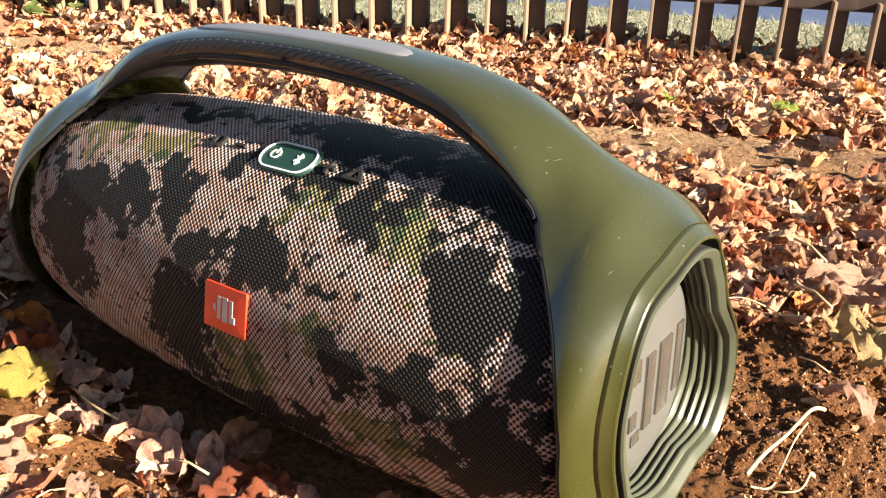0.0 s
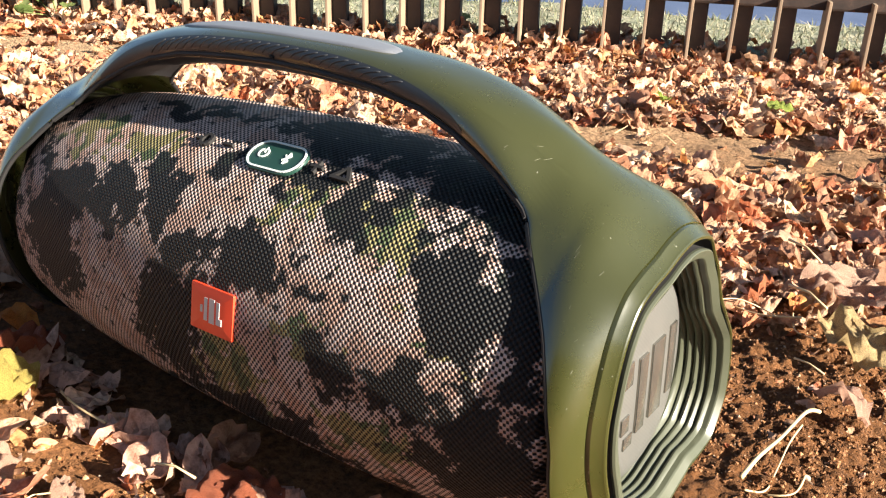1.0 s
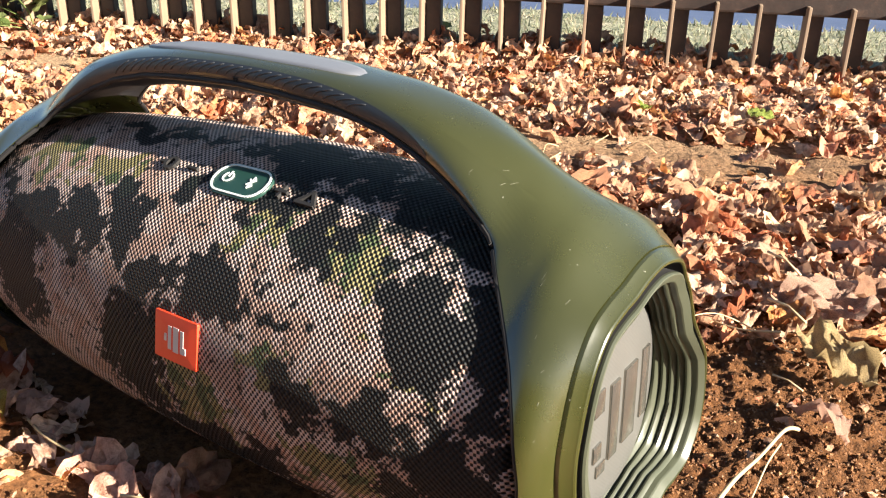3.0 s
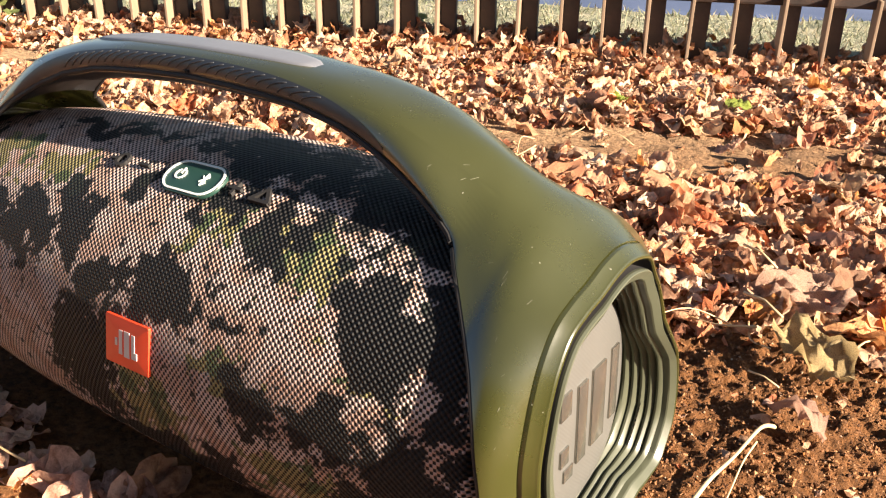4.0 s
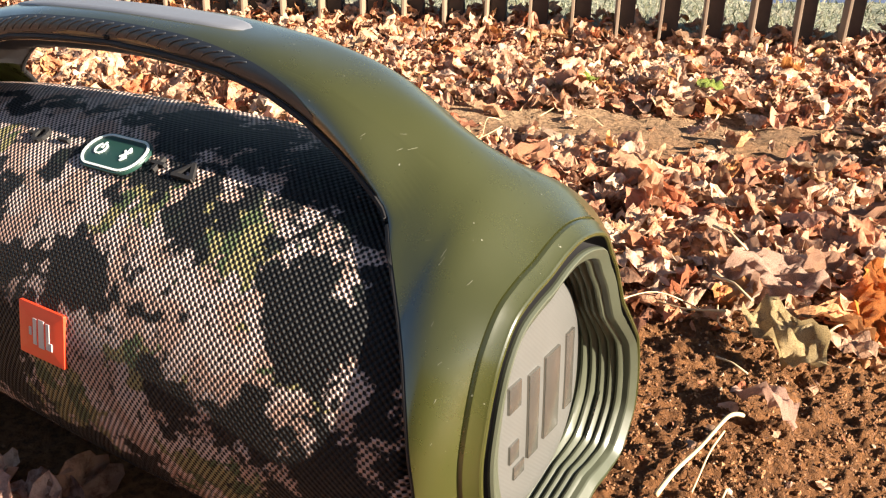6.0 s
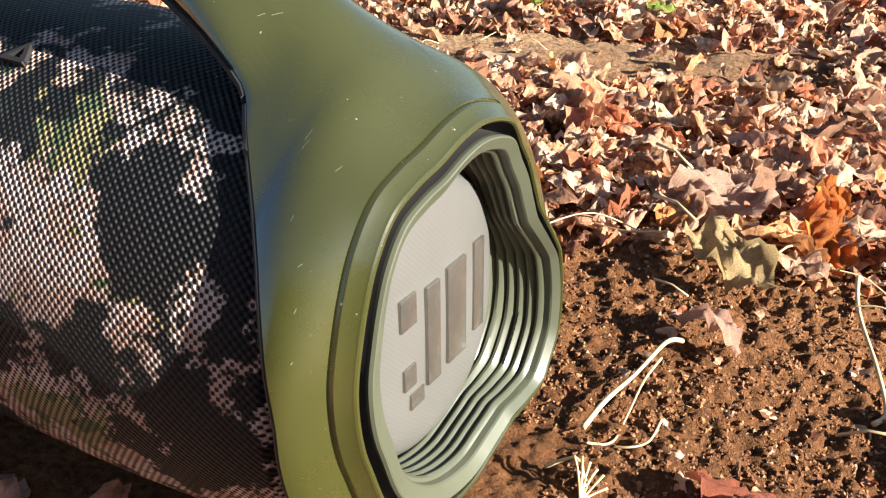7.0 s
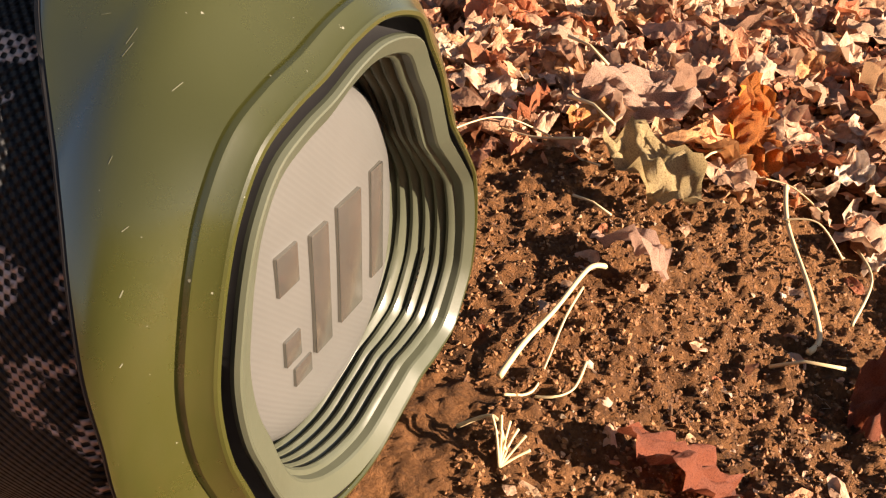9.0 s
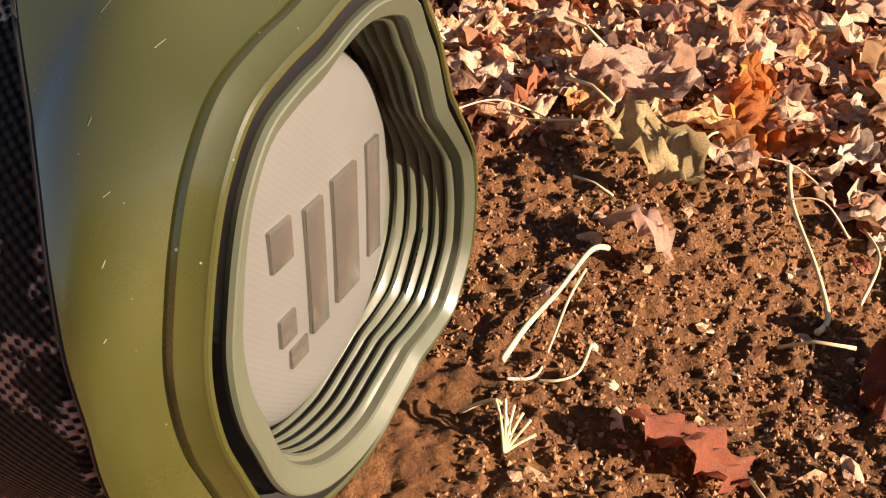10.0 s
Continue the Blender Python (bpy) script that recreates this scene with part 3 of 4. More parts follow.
# the handle and the ends are centred a little to one side of the buttons
for ob in [o for o in speaker.children_recursive if o.name.split(".")[0] != "grille"]:
    for v in ob.data.vertices:
        v.co.x = 1.015 * v.co.x - 0.020


def on_barrel(x, a, lift):
    return barrel(x, a, barrel_r(x) + lift)


def patch(shape, a0, lift0, lift1):
    """A low raised plate on the barrel: shape is a loop of (x, y) in metres about a0 degrees."""
    def at(x, y, lift):
        return on_barrel(x, a0 + math.degrees(y / R), lift)
    bm = bmesh.new()
    scale = lambda k: [(x * k, y * k) for x, y in shape]
    rows = [[at(x, y, lift0) for x, y in shape], [at(x, y, lift1 * 0.8) for x, y in shape], [at(x, y, lift1) for x, y in scale(0.99)]]
    for k in (0.66, 0.33):
        rows.append([at(x, y, lift1) for x, y in scale(k)])
    vs = grid_faces(bm, rows, closed=True)
    mid = bm.verts.new(at(0, 0, lift1))
    n = len(shape)
    for i in range(n):
        bm.faces.new((vs[-1][i], vs[-1][(i + 1) % n], mid))
    bmesh.ops.recalc_face_normals(bm, faces=bm.faces)
    return bm


def round_rect(w, h, r, n=6):
    out = []
    for cx, cy, a0 in ((w / 2 - r, h / 2 - r, 0), (-w / 2 + r, h / 2 - r, 90), (-w / 2 + r, -h / 2 + r, 180), (w / 2 - r, -h / 2 + r, 270)):
        for i in range(n + 1):
            a = radians(a0 + 90 * i / n)
            out.append((cx + r * math.cos(a), cy + r * math.sin(a)))
    return out


def bars(name, strokes, a0, width, lift, material, parent, label=""):
    """Flat strokes on the barrel: polylines of (x, y) about a0 degrees."""
    bm = bmesh.new()
    for line in strokes:
        for (xa, ya), (xb, yb) in zip(line, line[1:]):
            dx, dy = xb - xa, yb - ya
            d = math.hypot(dx, dy)
            px, py = -dy / d * width / 2, dx / d * width / 2
            ex, ey = dx / d * width * 0.3, dy / d * width * 0.3
            quad = [(xa - ex + px, ya - ey + py), (xa - ex - px, ya - ey - py), (xb + ex - px, yb + ey - py), (xb + ex + px, yb + ey + py)]
            lo = [bm.verts.new(on_barrel(x, a0 + math.degrees(y / R), 0.0)) for x, y in quad]
            hi = [bm.verts.new(on_barrel(x, a0 + math.degrees(y / R), lift)) for x, y in quad]
            bm.faces.new(hi)
            for i in range(4):
                bm.faces.new((lo[i], lo[(i + 1) % 4], hi[(i + 1) % 4], hi[i]))
    bmesh.ops.recalc_face_normals(bm, faces=bm.faces)
    return part(name, bm, material, parent, label, smooth=False)


badge = part("badge", patch(round_rect(0.0345, 0.0262, 0.0008, 2), 10.8, 0.0, 0.0016), RED, speaker, "flat red badge with a pale plain mark", smooth=False)
for sx0, w0, h0, y0 in ((-0.0074, 0.0016, 0.0030, -0.0002), (-0.0040, 0.0026, 0.0112, 0.0002), (0.0010, 0.0042, 0.0112, 0.0), (0.0060, 0.0024, 0.0112, 0.0), (0.0078, 0.0026, 0.0022, -0.0045)):
    bars("mark", [[(sx0, y0 - h0 / 2), (sx0, y0 + h0 / 2)]], 10.8, w0, 0.0019, SILVER, badge, "pale bar of the mark")

PILL_A = 65.0
pill = part("power_button", patch(round_rect(0.043, 0.0235, 0.0110, 8), PILL_A, 0.0, 0.0016), GREENPILL, speaker, "dark green oblong power button")
ring = round_rect(0.0395, 0.0200, 0.0094, 8)
bars("button_rim", [ring + ring[:1]], PILL_A, 0.0011, 0.0022, WHITE, pill, "pale line round the button")
arc = [(-0.010 + 0.0033 * math.cos(radians(a)), 0.0033 * math.sin(radians(a))) for a in range(125, 416, 24)]
bars("power_sign", [arc, [(-0.010, 0.0005), (-0.010, 0.0042)]], PILL_A, 0.0008, 0.0022, WHITE, pill, "white power sign")
bars("wireless_sign", [[(0.0062, -0.002), (0.0102, 0.002), (0.0082, 0.004), (0.0082, -0.004), (0.0102, -0.002), (0.0062, 0.002)]], PILL_A, 0.0008, 0.0022, WHITE, pill, "white wireless sign")
tri = [(0.0445, -0.0036), (0.0565, -0.0036), (0.0510, 0.0046), (0.0445, -0.0036)]
bars("play_button", [tri], PILL_A, 0.0020, 0.0022, RUBBER, speaker, "black raised triangle button")
bars("plus_button", [[(0.0275, 0), (0.0350, 0)], [(0.0312, -0.0038), (0.0312, 0.0038)]], PILL_A, 0.0018, 0.0022, RUBBER, speaker, "black raised plus button")
bars("minus_button", [[(-0.0440, 0), (-0.0368, 0)]], PILL_A, 0.0018, 0.0022, RUBBER, speaker, "black raised minus button")
link = [(-0.0600 + 0.0040 * math.cos(radians(a)), 0.0042 * math.sin(radians(a))) for a in range(0, 361, 30)]
bars("pairing_button", [link, [(-0.0690, 0.0), (-0.0640, 0.0)]], PILL_A, 0.0020, 0.0022, RUBBER, speaker, "black raised ring button")

# ---- the fence ----
def build_fence():
    fence = new("fence")
    fence.matrix_world = Matrix.Translation(FENCE_AT) @ Matrix.Rotation(math.atan2(FENCE_DIR.y, FENCE_DIR.x), 4, "Z")
    tagged(fence, "low dark brown fence of close upright bars with a rail", "fence")
    bm = bmesh.new()
    box(bm, (-0.013, -0.010, -0.03), (0.013, 0.010, 0.135), 0.002)
    me = bpy.data.meshes.new("post")
    bm.to_mesh(me)
    bm.free()
    me.materials.append(FENCE)
    # added pale slat, drawn in place of the post's sunlit side
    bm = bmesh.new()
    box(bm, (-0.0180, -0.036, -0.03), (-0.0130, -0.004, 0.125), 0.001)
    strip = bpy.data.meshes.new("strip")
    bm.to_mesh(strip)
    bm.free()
    strip.materials.append(LIT_SIDE)
    for i in range(-26, 14):
        ob = new("post", me)
        ob.parent = fence
        ob.matrix_local = pose(i * 0.0671, 0, 0, 0, random.uniform(-0.8, 0.8), random.uniform(-4, 4))
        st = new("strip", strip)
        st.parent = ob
    bm = bmesh.new()
    box(bm, (-1.85, -0.02, 0.109), (1.0, 0.02, 0.19), 0.004)
    part("rail", bm, FENCE, fence, smooth=False)


build_fence()


# ---- fallen leaves ----
def leaf_points(rng, kind, rings, around):
    """Rings of points of one curled dry leaf, about 1 long, lying round the origin."""
    roll = rng.uniform(0.4, 2.6) * rng.choice((-1, 1, 1))
    bend = rng.uniform(-0.9, 1.1)
    twist = rng.uniform(-0.8, 0.8)
    seed = Vector((rng.uniform(0, 90), rng.uniform(0, 90), rng.uniform(0, 90)))
    lobes = rng.choice((2, 3, 3, 5))
    depth = {"lobed": rng.uniform(0.08, 0.24), "oval": 0.05, "long": 0.03}[kind]
    wide = {"lobed": 0.42, "oval": 0.26, "long": 0.16}[kind]
    rows = []
    for k in range(1, rings + 1):
        f = k / rings
        row = []
        for i in range(around):
            a = 2 * math.pi * i / around
            r = 1 - depth * f * (0.5 - 0.5 * math.cos(lobes * a)) + 0.16 * f * noise.noise(seed + Vector((math.cos(a) * 2.6, math.sin(a) * 2.6, 0)))
            u, v = 0.5 * r * f * math.cos(a), wide * r * f * math.sin(a)
            crumple = 0.18 * noise.noise(seed + Vector((u * 5, v * 5, 3))) + 0.15 * noise.noise(seed + Vector((u * 11, v * 11, 8)))
            crumple += 0.07 * abs(v) * math.cos(u * 22) + 0.07 * f * noise.noise(seed + Vector((u * 24, v * 24, 5)))
            kk = roll / wide * 0.6
            th = v * kk + twist * u
            y = math.sin(th) / kk if abs(kk) > 1e-3 else v
            z = (1 - math.cos(th)) / kk if abs(kk) > 1e-3 else 0.0
            z += bend * u * u + crumple
            row.append(Vector((u, y, z)))
        rows.append(row)
    return Vector((0, 0, 0.05 * noise.noise(seed))), rows


def leaf_geometry(rng, kind, rings, around):
    mid, rows = leaf_points(rng, kind, rings, around)
    verts = [mid] + [p for row in rows for p in row]
    faces = [(0, 1 + i, 1 + (i + 1) % around) for i in range(around)]
    for k in range(rings - 1):
        for i in range(around):
            j = (i + 1) % around
            a, b = 1 + k * around, 1 + (k + 1) * around
            faces.append((a + i, b + i, b + j, a + j))
    low = min(p.z for p in verts)
    return [p - Vector((0, 0, low)) for p in verts], faces


rng = random.Random(11)
KINDS = ["lobed", "lobed", "lobed", "oval", "oval", "long"]
PROTO = [leaf_geometry(rng, KINDS[i % 6], 4, 20) for i in range(36)]
SMALL = [leaf_geometry(rng, KINDS[i % 6], 2, 10) for i in range(24)]


def proto_mesh(name, geo, material):
    me = bpy.data.meshes.new(name)
    me.from_pydata([tuple(p) for p in geo[0]], [], geo[1])
    me.materials.append(material)
    for p in me.polygons:
        p.use_smooth = True
    return me


MESHES = [proto_mesh("leaf", geo, DRY) for geo in PROTO]


def cover(x, y):
    """How thickly leaves lie at a place, 0 to 1."""
    if past_fence(x, y) > 0.02:
        return 0.0
    if abs(x) < 0.262 and abs(y) < 0.075:
        return 0.0
    n = 0.5 + 0.9 * noise.noise((x * 2.6, y * 2.6, 4.0)) + 0.5 * noise.noise((x * 8, y * 8, 1.0))
    c = 0.95
    # bare earth by the end of the loudspeaker
    d = math.hypot((x - 0.317) / 0.21, (y - 0.099) / 0.20)
    if d < 1.25:
        c = min(c, 0.05 + max(0.0, d - 0.95) * 2.2)
    # bare band farther out
    d = math.hypot((x + 0.015 + (y - 0.66) * 0.2) / 0.26, (y - 0.66 - 0.42 * (x + 0.015)) / 0.085)
    if d < 1.3:
        c = min(c, 0.07 + max(0.0, d - 0.85) * 1.4)
    # sandy ground towards the west
    d = math.hypot((x + 1.02) / 0.37, (y - 0.446 - 0.52 * (x + 1.02)) / 0.095)
    if d < 1.2:
        c = min(c, 0.12 + max(0.0, d - 0.7) * 1.0)
    # earth in front of the loudspeaker
    if -0.142 < y < 0 and abs(x) < 0.33:
        c = min(c, 0.20)
    d = math.hypot((x + 0.11) / 0.09, (y + 0.151) / 0.032)
    if d < 1.3:
        c = min(c, 0.08 + 0.3 * max(0.0, d - 0.9))
    return max(0.0, min(1.0, c * (0.62 + 0.6 * n)))


def near_speaker(x, y, size):
    return abs(x) < 0.235 + size * 0.4 and abs(y) < 0.062 + size * 0.45


def scatter(count, lo, hi, pile, keep, region):
    """Places for leaves: position, turn and size."""
    out = []
    while len(out) < count:
        x = rng.uniform(region[0], region[1])
        y = rng.uniform(region[2], region[3])
        if rng.random() > cover(x, y) * keep:
            continue
        size = rng.uniform(lo, hi)
        if near_speaker(x, y, size) or size > 0.018 and math.hypot((x - 0.317) / 0.21, (y - 0.099) / 0.20) < 0.95:
            continue
        c = cover(x, y)
        z = soil_height(x, y) - 0.002 + rng.random() * pile * c
        tilt = 19 if size > 0.03 else 40
        out.append((pose(x, y, z, rng.gauss(0, tilt), rng.gauss(0, tilt), rng.uniform(0, 360)), size))
    return out


def joined(name, places, protos, material, label, category, jitter=0.25):
    verts, faces = [], []
    for m, size in places:
        vs, fs = protos[rng.randrange(len(protos))]
        base = len(verts)
        sx = size * rng.uniform(1 - jitter, 1 + jitter)
        verts += [tuple(m @ Vector((p.x * sx, p.y * size, p.z * size))) for p in vs]
        faces += [tuple(base + i for i in f) for f in fs]
    me = bpy.data.meshes.new(name)
    me.from_pydata(verts, [], faces)
    me.materials.append(material)
    me.polygons.foreach_set("use_smooth", [i % 5 > 0 for i in range(len(me.polygons))])
    return tagged(new(name, me), label, category, kind="stuff")


shaded = []
for i in range(48):
    x, y = rng.uniform(-0.36, 0.17), rng.uniform(-0.130, -0.085)
    shaded.append((pose(x, y, soil_height(x, y), rng.gauss(0, 16), rng.gauss(0, 16), rng.uniform(0, 360)), rng.uniform(0.02, 0.045)))
WIDE = (-1.75, 0.95, -0.42, 1.50)
joined("leaf_litter", scatter(10800, 0.016, 0.050, 0.020, 1.0, WIDE), PROTO, DRY, "thick litter of curled dry brown and pinkish leaves", "leaves")
joined("brown_leaves", shaded, PROTO, PINK_LEAF, "pinkish-brown curled leaves lying against the loudspeaker", "leaves")
joined("leaf_crumbs", scatter(24000, 0.004, 0.019, 0.024, 1.0, (-1.1, 0.85, -0.4, 1.30)), SMALL, DRY, "crumbled scraps of dry leaves on the earth", "leaves")

drift = []
for i in range(2400):
    back = abs(rng.gauss(0, 0.06))
    p = FENCE_AT + FENCE_DIR * rng.uniform(-1.5, 0.75) - FENCE_OUT * (back - 0.02)
    drift.append((pose(p.x, p.y, soil_height(p.x, p.y) + rng.random() * max(0.0, 0.046 - 0.35 * back), rng.gauss(0, 28), rng.gauss(0, 28), rng.uniform(0, 360)), rng.uniform(0.016, 0.046)))
joined("leaf_drift", drift, PROTO, DRY, "dry leaves heaped along the foot of the fence", "leaves")
joined("scattered_leaves", scatter(5200, 0.018, 0.050, 0.006, 0.6, (-3.6, 2.6, -1.9, 1.5)), SMALL, DRY, "thin scatter of dry leaves out over the earth", "leaves")

for m, size in scatter(250, 0.020, 0.052, 0.024, 1.0, (-0.28, 0.75, 0.14, 0.80)) + scatter(36, 0.014, 0.034, 0.008, 0.9, (-0.45, 0.30, -0.34, -0.08)):
    ob = new("dry_leaf", MESHES[rng.randrange(len(MESHES))])
    ob.matrix_world = m @ Matrix.Diagonal((size * rng.uniform(0.8, 1.2), size, size, 1))
    tagged(ob, "curled dry brown leaf lying on the litter", "leaf", "fallen leaves")


def single_leaf(name, label, material, x, y, size, geo, rx, ry, rz, lift=0.0, stem=True):
    """A leaf that stands out from the litter, with its stalk."""
    me = proto_mesh(name, geo, material)
    ob = new(name, me)
    ob.matrix_world = pose(x, y, soil_height(x, y) + lift, rx, ry, rz) @ Matrix.Diagonal((size, size, size, 1))
    tagged(ob, label, "leaf", "fallen leaves")
    if stem:
        bm = bmesh.new()
        z0 = geo[0][0].z
        tube(bm, [(-0.42, 0, z0 + 0.10), (-0.7, 0.05, z0 + 0.10), (-0.95, 0.02, z0 + 0.05)], [0.016, 0.013, 0.018], 5)
        part("stalk", bm, STRAW, ob)
    return ob


pick = random.Random(5)
LOBED = [leaf_geometry(pick, "lobed", 7, 36) for i in range(6)]
LONG = [leaf_geometry(pick, "oval", 7, 30) for i in range(4)]
single_leaf("orange_leaf", "bright orange curled leaf lit from behind", ORANGE_LEAF, 0.295, 0.359, 0.066, LOBED[3], 42, -12, 60, 0.008)
single_leaf("pink_leaf", "large pinkish-brown folded leaf on the earth", PINK_LEAF, 0.228, 0.345, 0.068, LOBED[1], 24, 14, -20, 0.010)
single_leaf("cream_leaf", "long cream-coloured curled leaf with brown edge", CREAM_LEAF, 0.256, 0.262, 0.078, LONG[0], 4, 4, -30, 0.008)
single_leaf("small_pink_leaf", "small pale pink leaf curled into a ridge", PINK_LEAF, 0.266, 0.182, 0.044, LONG[1], -18, 6, -18, 0.004)
single_leaf("red_leaf", "upright red-brown curled leaf on bare earth", RED_LEAF, 0.318, 0.074, 0.048, LOBED[3], 30, -16, 150, 0.004)
single_leaf("red_leaf", "reddish leaf lying beside a yellow stalk", RED_LEAF, 0.403, 0.187, 0.062, LOBED[3], 18, -14, 10, 0.006)
single_leaf("green_leaf", "small fresh yellow-green leaf among brown ones", GREEN_LEAF, 0.012, 0.820, 0.038, LONG[2], 24, 10, 30, 0.026)
single_leaf("green_leaf", "small fresh yellow-green leaf among brown ones", GREEN_LEAF, -0.127, 0.755, 0.026, LONG[3], 30, 20, 80, 0.024)
single_leaf("yellow_leaf", "large yellow leaf with curled brown edges", YELLOW_LEAF, -0.183, -0.145, 0.062, LOBED[4], 26, 12, 120, 0.008)
single_leaf("brown_leaf", "brown curled leaf leaning on the barrel", RED_LEAF, 0.015, -0.110, 0.052, LOBED[5], 24, 8, 20, 0.002)
single_leaf("brown_leaf", "brown curled leaf in the barrel's shade", RED_LEAF, -0.218, -0.107, 0.056, LOBED[2], -14, 18, 60, 0.006)
single_leaf("orange_leaf", "orange-brown leaf half hidden in shade", ORANGE_LEAF, -0.261, -0.086, 0.046, LONG[1], 10, 12, 10, 0.008)
for x, y, size, k, rz in ((-0.030, -0.205, 0.050, 1, 140), (0.030, -0.190, 0.046, 4, 220), (-0.075, -0.225, 0.050, 0, 300), (0.085, -0.150, 0.05, 2, 100), (0.053, -0.128, 0.040, 1, 40), (-0.059, -0.172, 0.036, 3, 100), (-0.011, -0.168, 0.04, 0, 10), (0.023, -0.153, 0.034, 5, 75), (-0.112, -0.191, 0.04, 2, 190)):
    single_leaf("pale_leaf", "pale dry leaf curled up on sunlit earth", PINK_LEAF, x, y, size, LOBED[k], pick.uniform(-30, 30), pick.uniform(-25, 25), rz, 0.006)


def stalk(name, label, pts, radius, material=None):
    bm = bmesh.new()
    pts = [Vector((x, y, z + soil_height(x, y))) for x, y, z in pts]
    fine = []
    for i in range(len(pts) - 1):
        a, b = pts[i], pts[i + 1]
        p0, p3 = pts[max(i - 1, 0)], pts[min(i + 2, len(pts) - 1)]
        for k in range(6):
            t = k / 6
            fine.append(0.5 * (2 * a + (b - p0) * t + (2 * p0 - 5 * a + 4 * b - p3) * t * t + (3 * a - p0 - 3 * b + p3) * t**3))
    fine.append(pts[-1])
    tube(bm, fine, [radius * (0.8 + 0.4 * abs(1 - 2 * i / len(fine))) for i in range(len(fine))], 7)
    return tagged(mesh_object(name, bm, material or STRAW), label, "stalk", "dry stalks")


stalk("leaf_stalk", "pale dry leaf stalk lying on bare earth", [(0.241, 0.078, 0.004), (0.244, 0.097, 0.008), (0.248, 0.127, 0.011), (0.252, 0.162, 0.013), (0.258, 0.173, 0.01)], 0.0013)
stalk("curly_stalk", "long bent yellow leaf stalk", [(0.329, 0.33, 0.006), (0.327, 0.308, 0.012), (0.334, 0.276, 0.011), (0.352, 0.233, 0.01), (0.363, 0.209, 0.006), (0.359, 0.19, 0.004)], 0.0014)
stalk("thin_root", "thin pale root bent on the earth", [(0.253, 0.154, 0.006), (0.254, 0.123, 0.008), (0.255, 0.099, 0.005), (0.255, 0.081, 0.003), (0.246, 0.071, 0.002)], 0.0006)
stalk("thin_root", "thin pale root bent on the earth", [(0.257, 0.08, 0.003), (0.265, 0.082, 0.004), (0.27, 0.091, 0.004), (0.27, 0.107, 0.003)], 0.0006)
stalk("straw_bit", "thin dry stalk on shaded earth", [(-0.162, -0.110, 0.006), (-0.124, -0.120, 0.012), (-0.101, -0.116, 0.010)], 0.0009)
for i in range(6):
    a = 0.9 + i * 0.28
    stalk("straw_bit", "splayed straw fibre on the earth", [(0.258, 0.038, 0.002), (0.258 + 0.007 * math.cos(a), 0.038 + 0.007 * math.sin(a), 0.004 + 0.001 * i), (0.258 + 0.013 * math.cos(a), 0.038 + 0.013 * math.sin(a), 0.006 + 0.001 * i)], 0.0006)
stalk("straw_bit", "bent thin stalk on the earth", [(0.236, 0.048, 0.003), (0.249, 0.052, 0.008), (0.258, 0.042, 0.004)], 0.0008)
for i in range(46):
    x, y = rng.uniform(-0.2, 0.75), rng.uniform(0.02, 0.85)
    if near_speaker(x, y, 0.1) or 0.2 < x < 0.42 and y < 0.24:
        continue
    a, d = rng.uniform(0, 6.3), rng.uniform(0.012, 0.04)
    dx, dy = math.cos(a) * d, math.sin(a) * d
    stalk("straw_bit", "thin dry stalk among the leaves", [(x - dx, y - dy, 0.006), (x + dy * 0.2, y - dx * 0.2, rng.uniform(0.008, 0.02)), (x + dx, y + dy, rng.uniform(0.005, 0.02))], rng.uniform(0.0004, 0.0009))


def soil_crumbs():
    """Loose crumbs and grit on the bare earth."""
    verts, faces = [], []
    shape = [Vector(v) for v in ((1, 0, 0), (-1, 0, 0), (0, 1, 0), (0, -1, 0), (0, 0, 1), (0, 0, -1))]
    tris = [(0, 2, 4), (2, 1, 4), (1, 3, 4), (3, 0, 4), (2, 0, 5), (1, 2, 5), (3, 1, 5), (0, 3, 5)]
    made = 0
    while made < 52000:
        x, y = rng.gauss(0.33, 0.16), rng.gauss(0.10, 0.14)
        if made % 6 == 1:
            x, y = rng.uniform(-0.32, 0.12), rng.uniform(-0.33, -0.09)
        elif made % 6 == 0:
            x, y = rng.uniform(-0.5, 0.7), rng.uniform(-0.35, 0.9)
        if near_speaker(x, y, 0.02):
            continue
        r = 0.0003 + 0.0016 * rng.random() ** 3
        base = len(verts)
        m = pose(x, y, soil_height(x, y) + r * 0.1, rng.uniform(0, 360), rng.uniform(0, 360), 0)
        verts += [tuple(m @ (p * r * rng.uniform(0.6, 1.3))) for p in shape]
        faces += [tuple(base + i for i in t) for t in tris]
        made += 1
    me = bpy.data.meshes.new("soil_crumbs")
    me.from_pydata(verts, [], faces)
    me.materials.append(CRUMB)
    tagged(new("soil_crumbs", me), "loose brown crumbs and pale grit on the earth", "soil", kind="stuff")


soil_crumbs()
bits = []
while len(bits) < 420:
    x, y = rng.uniform(-0.36, 0.14), rng.uniform(-0.34, -0.10)
    if not near_speaker(x, y, 0.02):
        bits.append((pose(x, y, soil_height(x, y), rng.gauss(0, 26), rng.gauss(0, 26), rng.uniform(0, 360)), 0.003 + 0.024 * rng.random() ** 2))
joined("leaf_bits", bits, SMALL, DRY, "broken pale leaf pieces on the sunlit earth before the barrel", "leaves")
chips = []
while len(chips) < 420:
    x, y = rng.gauss(0.34, 0.12), rng.gauss(0.11, 0.10)
    if not near_speaker(x, y, 0.03):
        chips.append((pose(x, y, soil_height(x, y), rng.gauss(0, 30), rng.gauss(0, 30), rng.uniform(0, 360)), 0.0015 + 0.0075 * rng.random() ** 3))
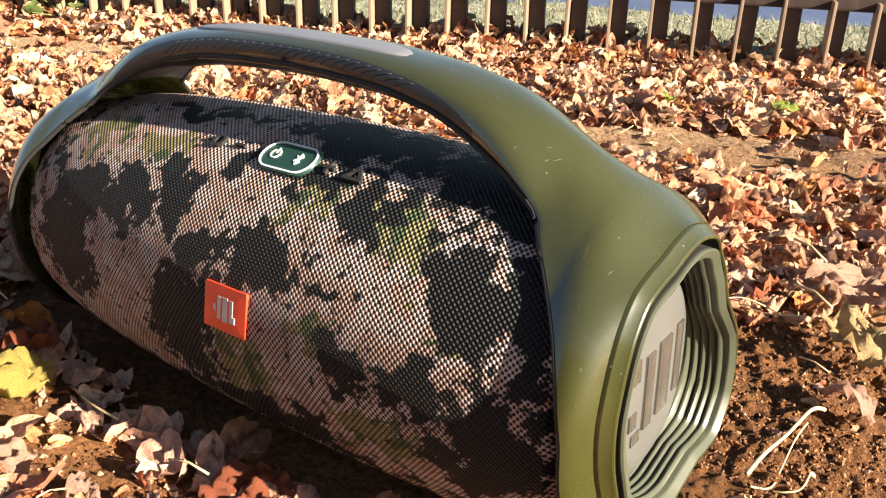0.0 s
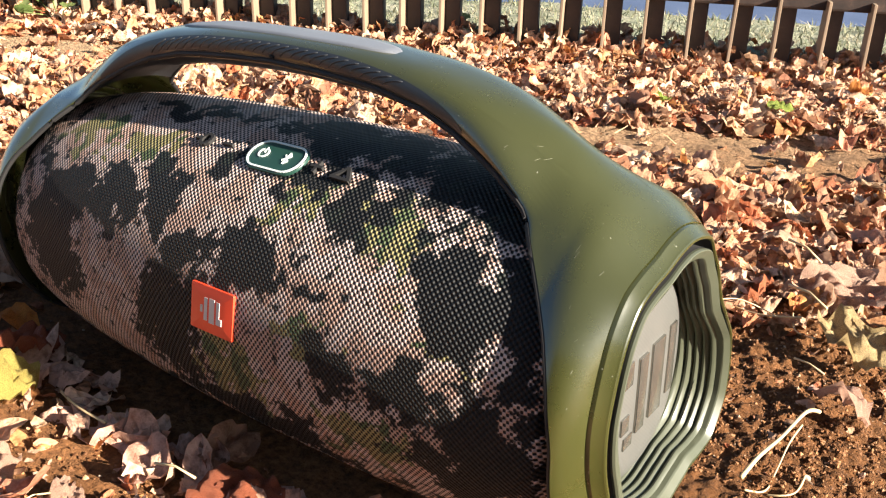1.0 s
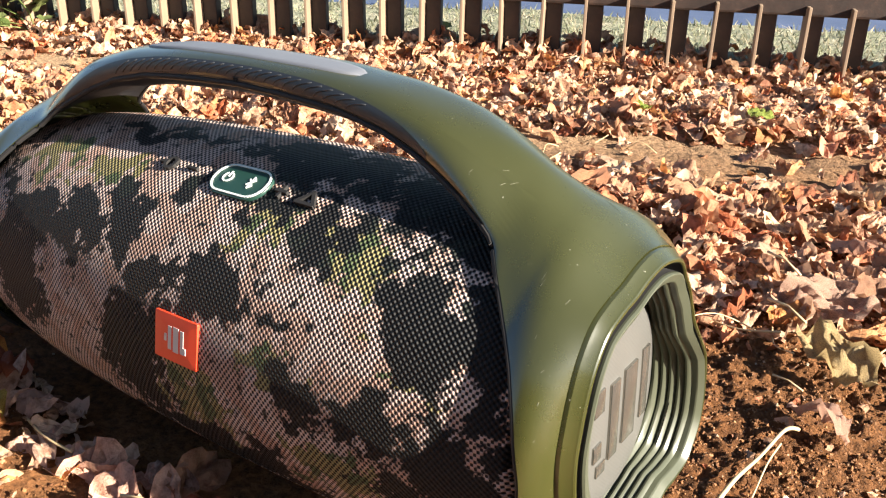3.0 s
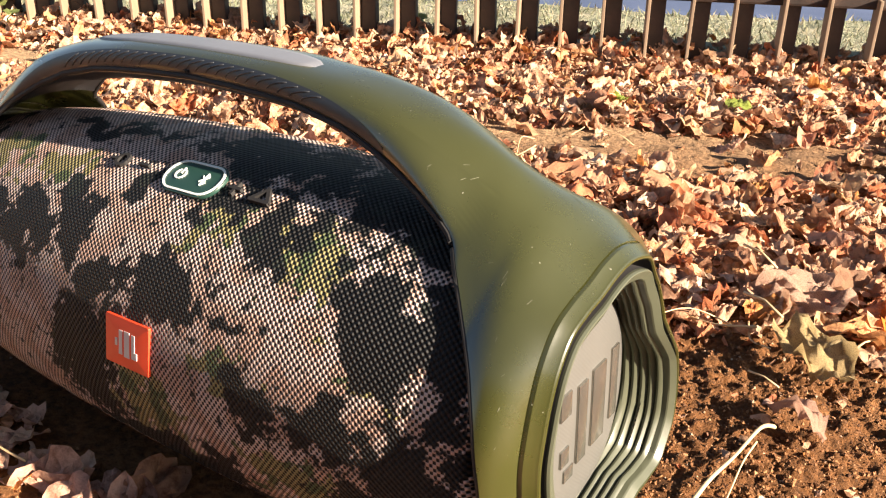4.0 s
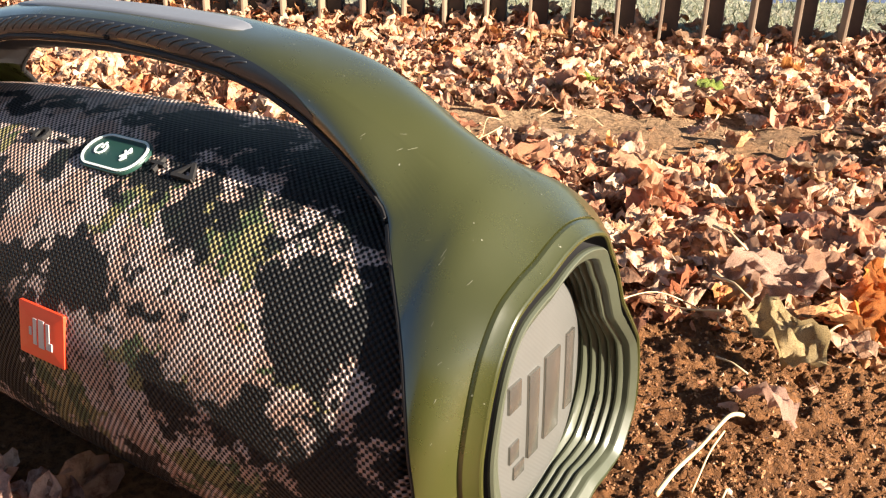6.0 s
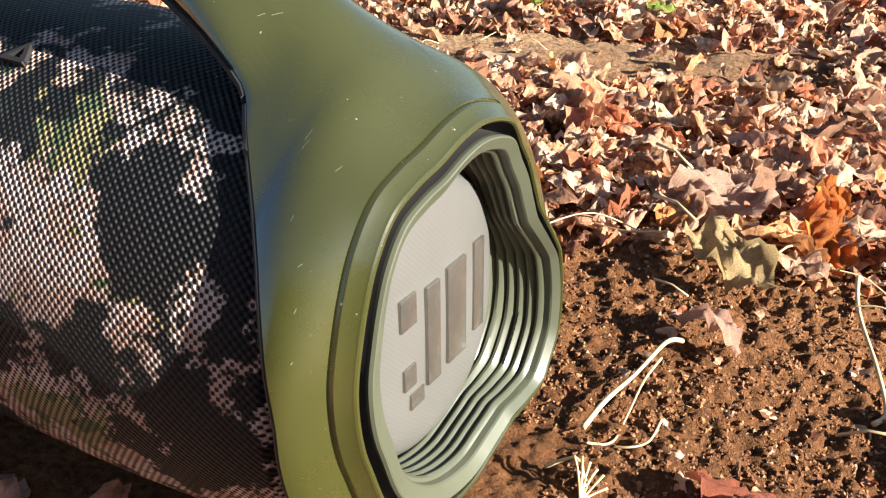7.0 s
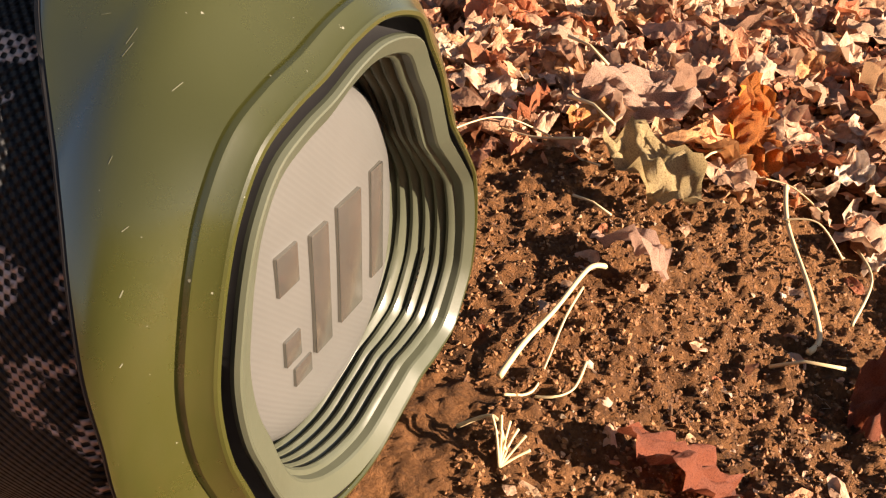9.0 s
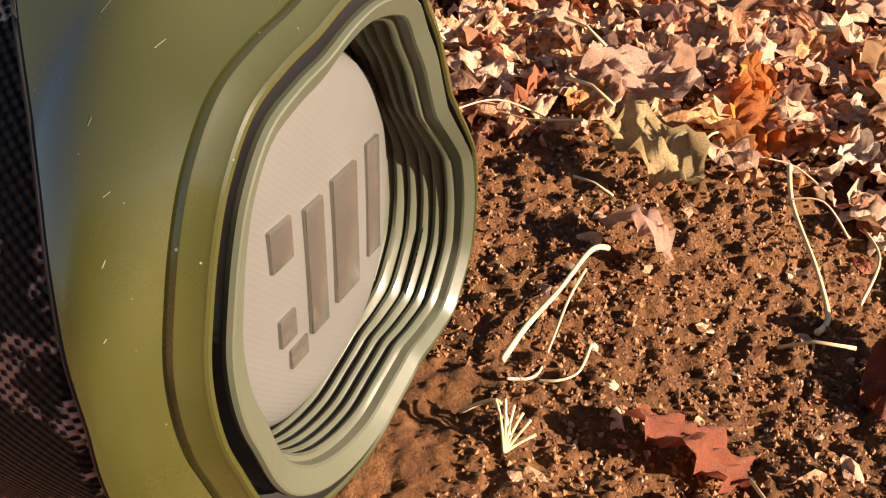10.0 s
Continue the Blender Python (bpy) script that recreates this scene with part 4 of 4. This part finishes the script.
joined("leaf_chips", chips, SMALL, DRY, "tiny pale chips of leaves trodden into bare earth", "leaves")


def grass_blades():
    verts, faces = [], []
    for i in range(9000):
        p = FENCE_AT + FENCE_DIR * rng.uniform(-1.9, 1.2) + FENCE_OUT * (0.03 + 0.40 * rng.random())
        z = soil_height(p.x, p.y) + 0.008
        a, h, w = rng.uniform(0, 6.3), rng.uniform(0.008, 0.026), rng.uniform(0.0010, 0.0022)
        lean = Vector((rng.gauss(0, 0.5), rng.gauss(0, 0.5), 1)).normalized() * h
        s = Vector((math.cos(a), math.sin(a), 0)) * w
        q = Vector((p.x, p.y, z))
        base = len(verts)
        verts += [tuple(q - s), tuple(q + s), tuple(q + lean * 0.6 + s * 0.7), tuple(q + lean * 0.6 - s * 0.7), tuple(q + lean + Vector((lean.x, lean.y, 0)) * 0.4)]
        faces += [(base, base + 1, base + 2, base + 3), (base + 3, base + 2, base + 4)]
    me = bpy.data.meshes.new("grass")
    me.from_pydata(verts, [], faces)
    me.materials.append(BLADE)
    tagged(new("grass", me), "short yellow-green grass behind the fence", "grass", kind="stuff")


grass_blades()


def weed(x, y, count, size, seed):
    """A low plant: stems with toothed leaves."""
    r = random.Random(seed)
    plant = new("weed")
    plant.matrix_world = Matrix.Translation((x, y, soil_height(x, y)))
    tagged(plant, "low green weed with broad leaves in the litter", "plant", "weeds")
    geos = [leaf_geometry(r, "lobed", 3, 16) for i in range(4)]
    meshes = [proto_mesh("weed_leaf", geo, WEED) for geo in geos]
    for i in range(count):
        a, d, h = r.uniform(0, 6.3), r.uniform(0.01, 0.11) * size, r.uniform(0.02, 0.10) * size
        bm = bmesh.new()
        tip = (math.cos(a) * d, math.sin(a) * d, h)
        tube(bm, [(0, 0, 0), (tip[0] * 0.4, tip[1] * 0.4, h * 0.7), tip], [0.0014, 0.0011, 0.0008], 5)
        part("stem", bm, WEED, plant)
        lf = new("leaf", meshes[i % 4])
        lf.parent = plant
        k = r.uniform(0.03, 0.055) * size
        lf.matrix_local = pose(*tip, r.uniform(-35, 35), r.uniform(-35, 35), math.degrees(a)) @ Matrix.Diagonal((k, k, k * 0.5, 1))


weed(-1.326, 0.594, 14, 1.3, 1)
weed(-1.221, 0.546, 7, 0.8, 2)
weed(-0.591, 0.956, 8, 0.55, 3)
